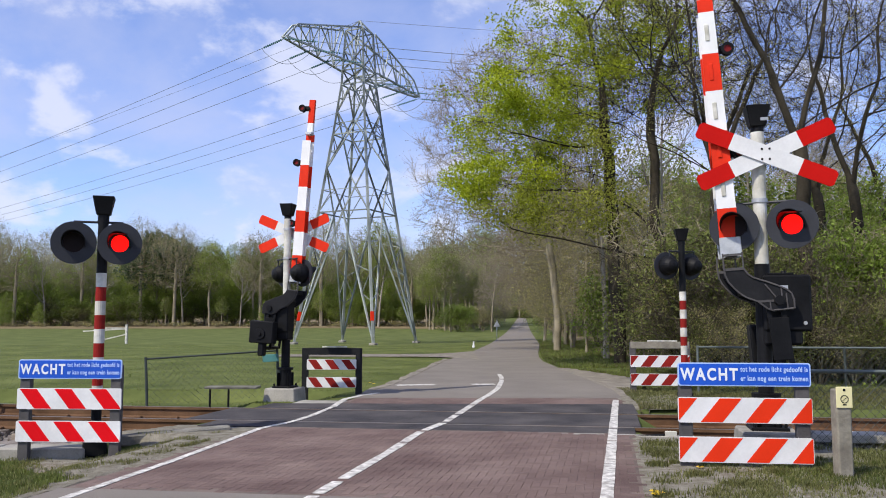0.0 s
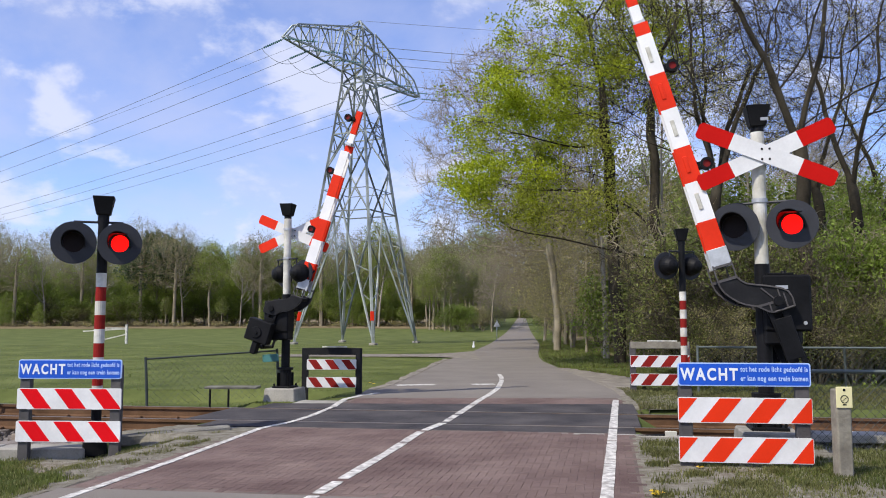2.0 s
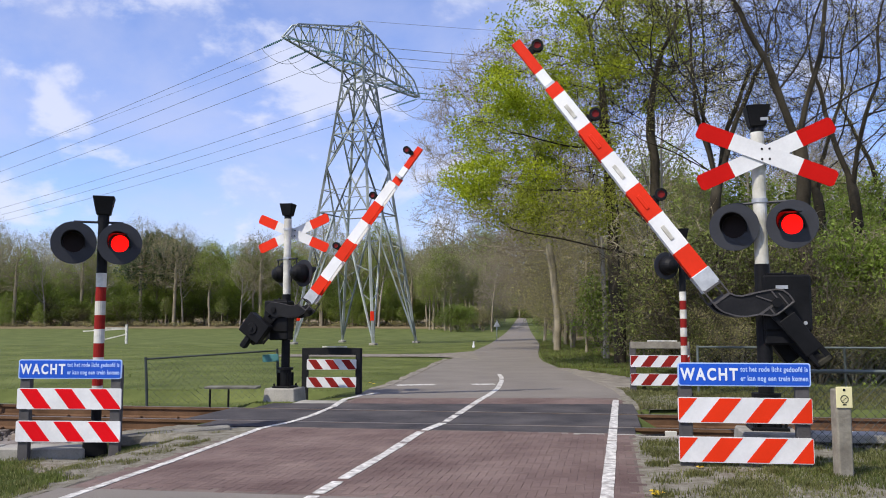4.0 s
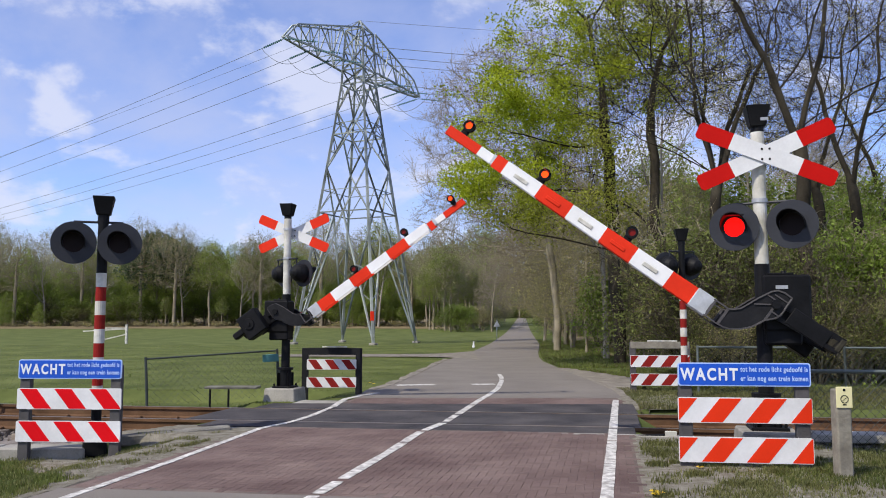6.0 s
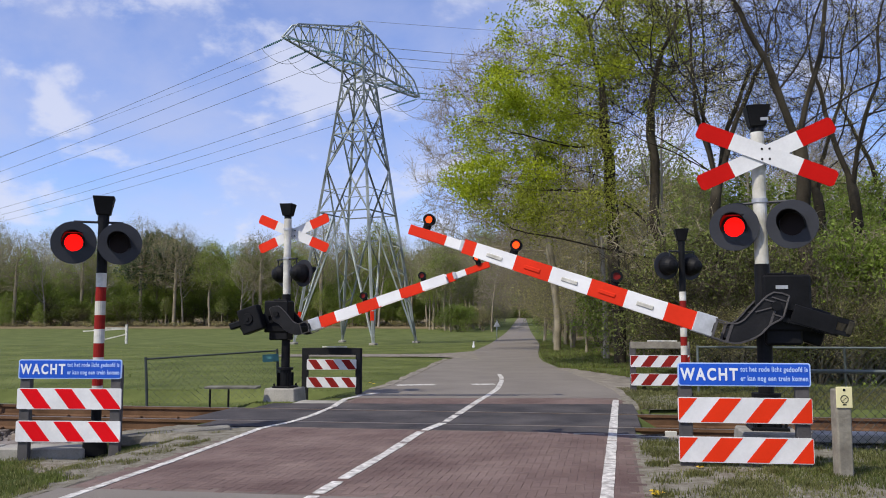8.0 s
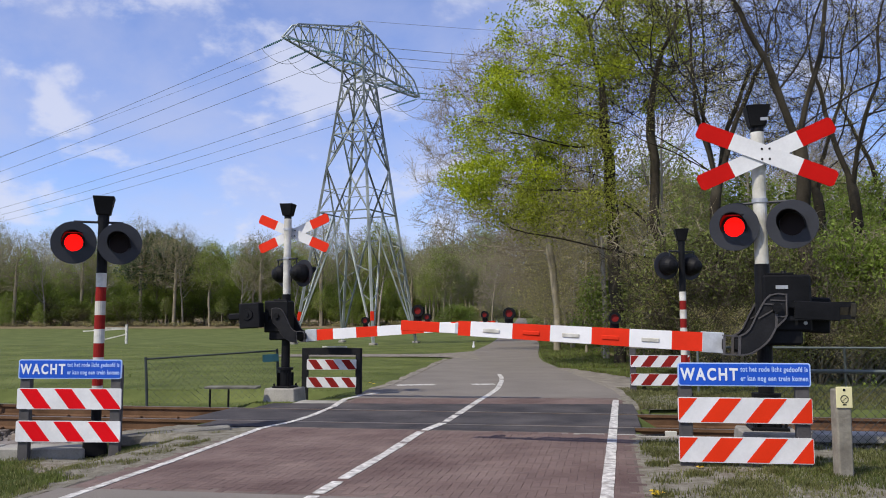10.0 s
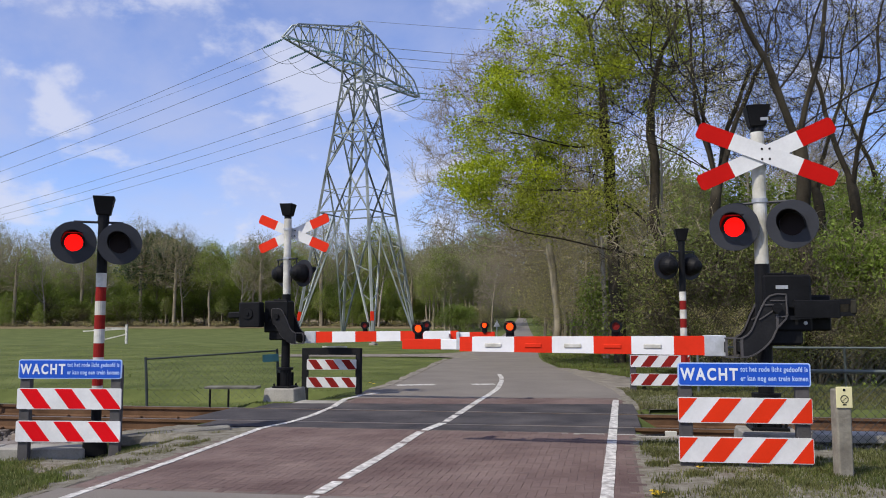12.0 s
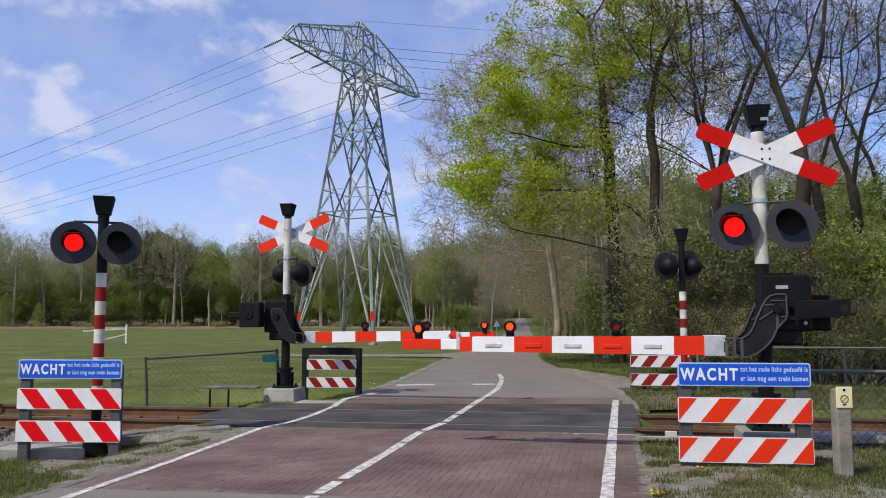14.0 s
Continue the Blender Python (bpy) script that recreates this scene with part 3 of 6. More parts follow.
def bell(parent, z, x=0.0, plate=True):
    bm = B()
    rod(bm, (x, 0, z), (x, 0, z + 0.08), 0.062, None, 14)
    part("bell_collar", bm, M_BLACK, parent)
    bm = B()
    bmesh.ops.create_cone(bm, cap_ends=True, segments=4, radius1=0.105, radius2=0.165, depth=0.21, matrix=pose(x, 0, z + 0.175, 0, 0, 45))
    bmesh.ops.bevel(bm, geom=list(bm.edges), offset=0.008, segments=1, affect="EDGES")
    b = part("warning_bell", bm, M_BLACK, parent, "dark box of the warning bell")
    if not plate:
        return
    bm = B()
    box(bm, (0.07, 0.006, 0.03), (x + 0.05, -0.118, z + 0.13))
    part("plate", bm, M_STEEL, b)


def lamp_pair(parent, z, gap, r, y, yaw=0.0, shift=0.0):
    bm = B()
    swing = pose(shift, 0, 0, 0, 0, yaw)
    rod(bm, (-gap - 0.02, 0, z + r + 0.01), (gap + 0.02, 0, z + r + 0.01), 0.014, None, 8)
    rod(bm, (-gap, 0, z + r + 0.01), (-gap, 0, z + r - 0.12), 0.012, None, 8)
    rod(bm, (gap, 0, z + r + 0.01), (gap, 0, z + r - 0.12), 0.012, None, 8)
    part("lamp_bracket", bm, M_SHIELD, parent, at=swing)
    warning_lamp(parent, swing @ pose(-gap, y, z, 0, 0, 3), r, "left")
    warning_lamp(parent, swing @ pose(gap, y, z, 0, 0, -3), r, "right")


def striped_signal(m, label, foot, first, step, bands, lamp_z, top, r=0.237, gap=0.245, yaw=0.0, lamp_x=0.0):
    """A banded post with two warning lamps and a bell."""
    t = thing("warning_signal", m, label, "warning signal", "light signals at the crossing")
    bm = B()
    rod(bm, (0, 0, foot), (0, 0, first), 0.055, None, 16)
    part("lower_post", bm, M_BLACK, t)
    for i in range(bands):
        bm = B()
        rod(bm, (0, 0, first + i * step), (0, 0, first + (i + 1) * step), 0.057, None, 16)
        part("band", bm, M_AGED if i % 2 == 0 else M_DARKRED, t, "faded white band" if i % 2 == 0 else "dark red band")
    bm = B()
    rod(bm, (0, 0, first + bands * step), (0, 0, top), 0.056, None, 16)
    part("upper_post", bm, M_BLACK, t)
    bm = B()
    box(bm, (0.24, 0.24, 0.2), (0, 0, foot + 0.1), 0.02)
    part("base", bm, M_BLACK, t)
    bell(t, top, plate=False)
    lamp_pair(t, lamp_z, gap, r, -0.10, yaw, lamp_x)
    return t


BOOMS = []

SEGMENTS = ((0.77, 1.07, "r"), (1.07, 1.474, "w"), (1.474, 1.84, "r"), (1.84, 2.25, "w"), (2.25, 2.63, "r"), (2.63, 3.06, "w"),
            (3.06, 3.19, "r"))
TIP = ((3.21, 3.39, "w"), (3.39, 3.80, "r"))


def boom_half(s):
    return 0.092 - 0.018 * (s - 0.77) / 2.4


def boom_lamp(boom, s, phase):
    """A small two-sided lamp on the upper edge of the boom."""
    z = -0.41 + boom_half(s) if s < 3.2 else -0.41 + 0.055
    for face in (-1, 1):
        bm = B()
        ring(bm, 0.038, 0.062, 0.004, 0.03, 18)
        h = part("lamp_case", bm, M_BLACK, boom, "black case of a boom lamp", pose(-s, 0.0, z + 0.10, 0, 0, 180 if face > 0 else 0) @ Matrix.Translation((0, -0.045, 0)))
        bm = B()
        rod(bm, (-s, face * 0.012, z + 0.10), (-s, face * 0.016, z + 0.10), 0.038, None, 18)
        part("lens", bm, M_AMBER, boom, "amber-red lens")
        bm = B()
        rod(bm, (0, -0.002, -0.042), (0, 0.002, -0.042), 0.0420, None, 18)
        side = pose(0, 0, 0, 0, 0, 180 if face > 0 else 0)
        closed = Matrix.Translation((-s, face * 0.022, z + 0.142)) @ side
        fl = part("shutter", bm, M_OFFRED, boom, "dark red shutter of the lens", closed)
        SHUTTERS.append((fl, closed, closed @ pose(0, 0, 0, -87), phase))
    bm = B()
    box(bm, (0.085, 0.022, 0.16), (-s, 0, z + 0.07), 0.006)
    box(bm, (0.05, 0.03, 0.06), (-s, 0, z + 0.0), 0.006)
    part("lamp_stem", bm, M_BLACK, boom)


def barrier(m, label, phases, axis=(0.0, 0.0), lift=0.0, cross_x=0.05, box_x=0.20, yaw=0.0, weight_z=-0.02, tips=None, lamp_x=0.0):
    """A half-barrier: mast on a concrete block with cross, lamps, drive box, and a boom that swings on a pivot."""
    t = thing("level_crossing_barrier", m, label, "crossing barrier", "barriers at the crossing")
    bm = B()
    bmesh.ops.create_cone(bm, cap_ends=True, segments=4, radius1=0.41, radius2=0.37, depth=0.34, matrix=pose(0, 0, 0.09, 0, 0, 45))
    bmesh.ops.bevel(bm, geom=list(bm.edges), offset=0.015, segments=1, affect="EDGES")
    part("foot_block", bm, M_CONCRETE, t, "weathered concrete foot block")
    bm = B()
    box(bm, (0.34, 0.34, 0.03), (0, 0, 0.275), 0.006)
    for a in (-0.14, 0.14):
        for b in (-0.14, 0.14):
            rod(bm, (a, b, 0.28), (a, b, 0.33), 0.016, None, 6)
    rod(bm, (0, 0, 0.29), (0, 0, 0.56), 0.105, 0.10, 16)
    rod(bm, (0, 0, 0.56), (0, 0, 0.60), 0.135, None, 16)
    for k in range(4):
        box(bm, (0.30, 0.02, 0.22), (0, 0, 0.40), 0.003, Matrix.Rotation(radians(45 + 90 * k), 3, "Z"))
    part("mast_base", bm, M_BLACK, t)
    bm = B()
    rod(bm, (0, 0, 0.5), (0, 0, 1.84), 0.072, None, 20)
    part("lower_mast", bm, M_BLACK, t)
    bm = B()
    rod(bm, (0, 0, 1.84), (0, 0, 3.14), 0.064, None, 20)
    mast = part("upper_mast", bm, M_AGED, t, "weathered white upper mast", smooth=False)
    for z in (2.46, 2.96):
        part("clamp", ring(B(), 0.06, 0.074, -0.02, 0.02, 18), M_STEEL, mast, at=pose(0, 0, z, 90))
    bell(t, 3.12)
    # St Andrew's cross
    for k, ang in ((0, -23.5), (1, 23.5)):
        arm = part("cross_arm", slab(B(), [(-0.345, -0.082), (0.345, -0.082), (0.345, 0.082), (-0.345, 0.082)], -0.006, 0.006), M_WHITE, t, "white arm of the crossing cross",
                   pose(cross_x, -0.105 - 0.016 * k, 2.90, 0, ang))
        for s in (-1, 1):
            o = [(s * 0.345, -0.082), (s * 0.655, -0.082), (s * 0.683, -0.055), (s * 0.683, 0.055), (s * 0.655, 0.082), (s * 0.345, 0.082)]
            part("red_tip", slab(B(), o, -0.0063, 0.0063), tips or M_CROSS_RED, arm, "red end of the cross arm")
    for x in (-0.035, 0.035):
        for z in (-0.05, 0.05):
            part("cross_bolt", rod(B(), (cross_x + x, -0.132, 2.90 + z), (cross_x + x, -0.05, 2.90 + z), 0.011, None, 8), M_BLACK, t)
    lamp_pair(t, 2.20, 0.262, 0.232, -0.14, yaw, lamp_x)
    # drive box
    bm = B()
    box(bm, (0.43, 0.30, 0.54), (box_x, 0.02, 1.46), 0.02)
    box(bm, (0.24, 0.22, 0.02), (box_x - 0.05, 0.02, 1.74), 0.006)
    rod(bm, (box_x, 0.02, 1.74), (box_x, 0.02, 1.775), 0.03, 0.02, 10)
    box(bm, (0.34, 0.26, 0.16), (box_x - 0.04, 0.02, 1.14), 0.02)
    bx = part("drive_box", bm, M_BLACK, t, "black barrier drive box")
    bm = B()
    box(bm, (0.11, 0.006, 0.034), (box_x - 0.05, -0.134, 1.61))
    part("plate", bm, M_STEEL, bx)
    bm = B()
    for a in (box_x + 0.15,):
        rod(bm, (a, -0.139, 1.27), (a, -0.125, 1.27), 0.018, None, 8)
    part("bolt", bm, M_STEEL, bx)
    # boom, about the pivot
    PIV = (0.22, 0.0, 1.46)
    boom = part("boom", rod(B(), (-0.14, -0.27, -0.05), (-0.14, 0.26, -0.05), 0.045, None, 14), M_BLACK, t, "swinging boom with red and white stripes", pose(*PIV))
    for y in (-0.235, 0.205):
        upper = [(-0.463, -0.335), (-0.41, -0.305), (-0.373, -0.262), (-0.345, -0.20), (-0.32, -0.135), (-0.28, -0.05), (-0.24, 0.025), (-0.20, 0.066), (-0.133, 0.083), (-0.054, 0.078)]
        lower = [(-0.048, -0.106), (-0.07, -0.159), (-0.144, -0.239), (-0.187, -0.333), (-0.225, -0.385), (-0.272, -0.43), (-0.346, -0.485), (-0.40, -0.505), (-0.463, -0.512)]
        arm = part("arm", slab(B(), upper + lower, y + 0.004, y + 0.026), M_ARM, boom, "curved dark arm of the boom")
        bm = B()
        loop = upper + lower
        for p, q in zip(loop, loop[1:] + loop[:1]):
            bar(bm, (p[0], y + 0.005, p[1]), (q[0], y + 0.002, q[1]), 0.026, 0.014)
        for p, q in (((-0.62, -0.335), (-0.463, -0.335)), ((-0.62, -0.512), (-0.463, -0.512)), ((-0.60, -0.335), (-0.60, -0.512)), ((-0.15, -0.06), (-0.30, -0.16)), ((-0.25, -0.02), (-0.10, -0.02)),
                     ((-0.20, 0.02), (-0.06, 0.02)), ((-0.14, -0.08), (-0.14, -0.235)), ((-0.14, -0.13), (-0.06, -0.13))):
            bar(bm, (p[0], y + 0.005, p[1]), (q[0], y + 0.002, q[1]), 0.022, 0.012)
        # lighter tone than the web: the lit highlight on the edges is put into the colour
        part("arm_rim", bm, M_POST, boom, "raised edge of the arm, lightened like a lit rim")
    bm = B()
    for x, z, w in ((-0.24, -0.30, 0.06), (-0.42, -0.42, 0.05), (-0.596, -0.42, 0.02)):
        box(bm, (w, 0.44, 0.10), (x, 0, z), 0.004)
    part("arm_tie", bm, M_BLACK, boom)
    for y in (-0.085, 0.085):
        part("boom_base", box(B(), (0.20, 0.03, 0.20), (-0.685, y, -0.41), 0.006), M_GREYPLATE, boom, "grey steel root of the boom")
    for y, last in ((-0.075, 9), (0.075, 6)):
        for a, b, c in SEGMENTS[:last]:
            h0, h1 = boom_half(a), boom_half(b)
            g = slab(B(), [(-a, -0.41 - h0), (-b, -0.41 - h1), (-b, -0.41 + h1), (-a, -0.41 + h0)], y - 0.012, y + 0.012)
            seg = part("stripe", g, M_RED if c == "r" else M_BOOM_WHITE, boom, "red stripe" if c == "r" else "white stripe")
            if y < 0 and 1.0 < a < 3.0:
                ref = part("reflector", box(B(), (0.17, 0.012, 0.042), (-(a + b) / 2, y - 0.016, -0.42), 0.008), M_RED if c == "r" else M_AGED, boom)
    for a, b, c in TIP:
        part("stripe", box(B(), (b - a, 0.06, 0.106), (-(a + b) / 2, -0.04, -0.415), 0.004), M_RED if c == "r" else M_BOOM_WHITE, boom, "red stripe" if c == "r" else "white stripe")
    part("joint", box(B(), (0.05, 0.13, 0.115), (-3.2, -0.02, -0.412), 0.006), M_GREYPLATE, boom, "grey joint of the boom tip")
    for s in (1.47, 2.25, 3.05):
        part("spacer", box(B(), (0.03, 0.15, 0.05), (-s, 0, -0.41)), M_GREYPLATE, boom)
    # counterweight
    bm = B()
    box(bm, (0.37, 0.20, 0.44 + weight_z), (0.265, 0.33, weight_z), 0.015)
    box(bm, (0.22, 0.14, 0.11), (0.55, 0.33, -0.02), 0.02)
    rod(bm, (0.29, 0.42, weight_z + 0.02), (0.29, 0.45, weight_z + 0.02), 0.10, 0.09, 18)
    rod(bm, (0.29, 0.44, weight_z + 0.02), (0.29, 0.47, weight_z + 0.02), 0.03, None, 10)
    weight = part("counterweight", bm, M_BLACK, boom, "black counterweight")
    for y in (-0.20, 0.20):
        for z0, z1, h in ((-0.02, 0.015, 0.05), (-0.15, -0.10, 0.04)):
            part("weight_bar", bar(B(), (-0.10, y, z0), (0.55, y, z1), 0.022, h), M_BLACK, weight, "black bar of the counterweight")
        part("weight_plate", box(B(), (0.40, 0.03, 0.17), (0.22, y, -0.06), 0.006), M_BLACK, weight)
    part("weight_tie", box(B(), (0.05, 0.44, 0.13), (0.535, 0, -0.04), 0.008), M_DIRTY, weight)
    boom_lamp(boom, 1.62, phases[0])
    boom_lamp(boom, 2.68, phases[1])
    boom_lamp(boom, 3.64, "tip")
    BOOMS.append((boom, PIV, axis, lift))
    return t


def lettering(words, size, at, material, parent, name, width=None, space=1.12, bold=0.03):
    cu = bpy.data.curves.new(name, "FONT")
    cu.body, cu.size, cu.extrude, cu.offset = words, size, 0.0008, size * bold
    cu.resolution_u, cu.space_character = 3, space
    tmp = bpy.data.objects.new(name, cu)
    scene.collection.objects.link(tmp)
    dg = bpy.context.evaluated_depsgraph_get()
    me = bpy.data.meshes.new_from_object(tmp.evaluated_get(dg))
    bpy.data.objects.remove(tmp)
    xs = [v.co.x for v in me.vertices]
    k = width / (max(xs) - min(xs)) if width else 1.0
    x0 = min(xs)
    for v in me.vertices:
        v.co.x = (v.co.x - x0) * k
    me.materials.clear()
    me.materials.append(material)
    ob = new(name, me)
    ob.parent = parent
    ob.matrix_basis = at
    return ob


def rounded(w, h, r, y0, y1, z):
    """An upright plate with rounded corners, its middle at the height z."""
    o = [(sx * (w / 2 - r) + r * math.cos(radians(a + d)), z + sz * (h / 2 - r) + r * math.sin(radians(a + d)))
         for sx, sz, a in ((1, 1, 0), (-1, 1, 90), (-1, -1, 180), (1, -1, 270)) for d in (0, 30, 60, 90)]
    return slab(B(), o, y0, y1)


def warning_board(m, label, lean=1, sign=True, foot=-0.25, back=False, w=1.145, half=None, heights=(0.50, 0.155), tall=0.222):
    """Two posts with two red and white planks, and the blue waiting sign on top."""
    t = thing("warning_board", m, label, "warning board", "boards beside the crossing")
    half = half or 0.50
    for x in (-half, half):
        bm = B()
        box(bm, (0.115, 0.07, 0.86 - foot), (x, 0.045, (0.86 + foot) / 2), 0.006)
        part("post", bm, M_ARM if w < 1 else M_POST, t)
    for z in heights:
        plank = part("plank", rounded(w, tall, 0.018, -0.010, 0.010, z), M_WHITE, t, "white reflective plank with red slanting bars")
        per = 0.335 * w
        for i in range(5):
            a = -w / 2 + (-0.167 if lean > 0 else 0.17) * w + i * per
            e = tall / 2 - 0.007
            c = [(a, -e), (a + 0.49 * per, -e), (a + 0.49 * per + lean * 0.147 * w, e), (a + lean * 0.147 * w, e)]
            c = clip_x(c, -w / 2 + 0.006, w / 2 - 0.006)
            if len(c) > 2:
                # boards seen from behind take the darker red
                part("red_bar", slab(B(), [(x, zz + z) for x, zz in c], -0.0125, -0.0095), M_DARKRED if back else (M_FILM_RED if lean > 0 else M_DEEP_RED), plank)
    if sign:
        s = part("waiting_sign", rounded(w * 0.992, 0.205, 0.022, -0.010, 0.010, 0.815), M_TEXT_PALE, t, "blue sign with white words")
        part("sign_field", rounded(w * 0.972, 0.185, 0.016, -0.0128, -0.0095, 0.815), M_BLUE, s)
        lettering("WACHT", 0.148, pose(-0.575 * w / 1.2, -0.0145, 0.766, 90), M_TEXT, s, "big_word", 0.522 * w / 1.2, 1.28, 0.032)
        lettering("tot het rode licht gedoofd is", 0.062, pose(-0.03 * w / 1.2, -0.0145, 0.842, 90), M_TEXT_PALE, s, "upper_line", 0.60 * w / 1.2)
        lettering("er kan nog een trein komen", 0.062, pose(-0.03 * w / 1.2, -0.0145, 0.762, 90), M_TEXT_PALE, s, "lower_line", 0.60 * w / 1.2)
    else:
        part("cap_board", box(B(), (w * 0.99, 0.03, 0.13), (0, 0.02, 0.80), 0.008), M_ARM if w < 1 else M_WOODPOST, t, "dark weathered cap board")
        part("cap_strip", box(B(), (w * 0.5, 0.032, 0.025), (0.05, 0.02, 0.88), 0.004), M_AGED, t, "pale strip on the cap")
    return t


def clip_x(poly, lo, hi):
    """The part of a polygon between two values of its first coordinate."""
    for bound, sgn in ((lo, 1), (hi, -1)):
        out = []
        for i, p in enumerate(poly):
            q = poly[(i + 1) % len(poly)]
            a, b = sgn * (p[0] - bound), sgn * (q[0] - bound)
            if a >= 0:
                out.append(p)
            if (a >= 0) != (b >= 0):
                s = a / (a - b)
                out.append((bound, p[1] + s * (q[1] - p[1])))
        poly = out
        if len(poly) < 3:
            return []
    return poly


NEAR_BARRIER = barrier(pose(3.10, 7.95, 0.0, 0, 0, -ROAD_TURN), "black and white barrier mast with red-tipped cross and striped boom", ("right_late", "left_boom"), (-0.09, -0.025), yaw=-17, weight_z=-0.09, lamp_x=0.04)
FAR_BARRIER = barrier(pose(-2.68, 14.06, -0.08, 0, 0, 180 - ROAD_TURN), "barrier mast seen from behind, on a concrete block", ("dark", "right_late"), (0.0, 0.0), 0.05, -0.065, 0.12, -32, tips=M_RED)
LEFT_SIGNAL = striped_signal(pose(-3.86, 9.25, 0, 0, 0, 18), "red and white banded post with two red lamps and bell", -0.2, 0.417, 0.157, 9, 2.16, 2.42, gap=0.24, lamp_x=-0.05)
FAR_SIGNAL = striped_signal(pose(4.15, 14.2, 0, 0, 0, 172), "banded signal post turned away, beside the dark wood", -0.1, 0.105, 0.155, 11, 2.26, 2.62, r=0.237, gap=0.245, yaw=28)
warning_board(pose(2.665, 7.34, 0, 0, 0, -7), "blue waiting sign over two red and white planks", 1, foot=-0.05)
warning_board(pose(-4.01, 8.90, -0.04, 0, 0, -3), "blue waiting sign over slanting red and white planks", -1, foot=-0.2)
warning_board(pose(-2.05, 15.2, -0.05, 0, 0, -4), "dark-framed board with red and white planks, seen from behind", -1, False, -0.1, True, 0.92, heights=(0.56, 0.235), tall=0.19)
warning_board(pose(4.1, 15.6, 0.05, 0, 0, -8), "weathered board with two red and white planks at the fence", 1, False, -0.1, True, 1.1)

# ---------------------------------------------------------------- power line


def build_pylon():
    """A lattice anchor pylon with one pair of long arms."""
    u = Vector((0.42, 0.907, 0))          # across the line: along the arms
    turn = math.degrees(math.atan2(u.y, u.x))
    t = thing("electricity_pylon", pose(-5.45, 52.0, -0.05, 0, 0, turn), "tall grey-green lattice pylon with long arms in the meadow", "pylon")
    CHORD, TOP, PEAK = 17.55, 20.2, 21.0

    def half(z):
        return 2.80 - 1.95 * min(1.0, z / 16.0) if z < 16.0 else 0.85 - 0.05 * (z - 16.0)

    levels = [0, 8.25, 13.3, 16.6, CHORD, TOP]
    legs = [(-1, -1), (1, -1), (1, 1), (-1, 1)]
    for sx, sy in legs:
        bm = B()
        for a, b in zip(levels, levels[1:]):
            bar(bm, (sx * half(a), sy * half(a), a), (sx * half(b), sy * half(b), b), 0.15 if a < 13 else 0.12)
        leg = part("leg", bm, M_PYLON, t)
        if sx < 0:
            bm = B()
            bar(bm, (sx * half(1.45), sy * half(1.45), 1.45), (sx * half(2.0), sy * half(2.0), 2.0), 0.18)
            part("marker_band", bm, M_RED, leg, "orange-red marker band")
        part("footing", box(B(), (0.4, 0.4, 0.3), (sx * 2.8, sy * 2.8, 0.0), 0.03), M_CONCRETE, leg, "concrete footing")
    for i in range(4):
        p, q = legs[i], legs[(i + 1) % 4]
        bm = B()

        def at(k, z):
            return Vector((k[0] * half(z), k[1] * half(z), z))

        def middle(z):
            return (at(p, z) + at(q, z)) / 2

        # lower portal: an inverted V on every face, tied to the legs
        for k in (p, q):
            foot, apex = at(k, 0.2), middle(8.25)
            bar(bm, foot, apex, 0.10)
            for z, f in ((2.6, 0.36), (4.4, 0.58), (6.2, 0.78)):
                bar(bm, at(k, z), foot.lerp(apex, f), 0.05)
            for z, f in ((4.4, 0.36), (6.2, 0.58)):
                bar(bm, at(k, z), foot.lerp(apex, f), 0.05)
        # tall diamonds: from the middle of one tie to the legs and back to the middle of the next
        for lo, mid, hi in ((8.25, 11.1, 13.3), (13.3, 14.8, 16.6)):
            for k in (p, q):
                bar(bm, middle(lo), at(k, mid), 0.085)
                bar(bm, at(k, mid), middle(hi), 0.085)
                for z0, end, f in ((lo, middle(lo), 0.5), (hi, middle(hi), 0.5)):
                    j = at(k, mid).lerp(end, f)
                    bar(bm, at(k, (mid + z0) / 2), j, 0.045)
                    bar(bm, at(k, z0), j, 0.045)
            bar(bm, at(p, mid).lerp(middle(lo), 0.5), at(q, mid).lerp(middle(lo), 0.5), 0.04)
        for a, b in ((16.6, CHORD), (CHORD, 18.9), (18.9, TOP)):
            bar(bm, at(p, a), at(q, b), 0.065)
            bar(bm, at(q, a), at(p, b), 0.065)
        for z in (8.25, 13.3, 16.6, CHORD, TOP):
            bar(bm, at(p, z), at(q, z), 0.075)
        part("lattice_face", bm, M_PYLON, t)
    bm = B()
    for sx, sy in legs:
        bar(bm, (sx * half(TOP), sy * half(TOP), TOP), (0, 0, PEAK), 0.08)
    part("peak", bm, M_PYLON, t)
    for s in (-1, 1):
        tip, root = 7.3, 0.78
        n = 7

        def chord(f, sy):
            return Vector((s * (root + (tip - root) * f), sy * (0.72 * (1 - f) + 0.16), CHORD + 0.12 * f))

        def crest(f, sy):
            return chord(f, sy * 0.8) + Vector((0, 0, (TOP - CHORD) * (1 - f) + 0.75 * f))

        last = (n - 1) / n
        braces = [(chord(0, 1), chord(1, 1), 0.10)]
        for sy in (-1, 1):
            braces += [(crest(0, sy), crest(last, sy), 0.085), (crest(last, sy), chord(1, sy), 0.085)]
            for i in range(n - 1):
                f0, f1 = i / n, (i + 1) / n
                braces.append((chord(f0, sy), crest(f1, sy), 0.06) if i % 2 else (crest(f0, sy), chord(f1, sy), 0.06))
                if i % 2 == 0:
                    braces.append((chord(f1, sy), crest(f1, sy), 0.05))
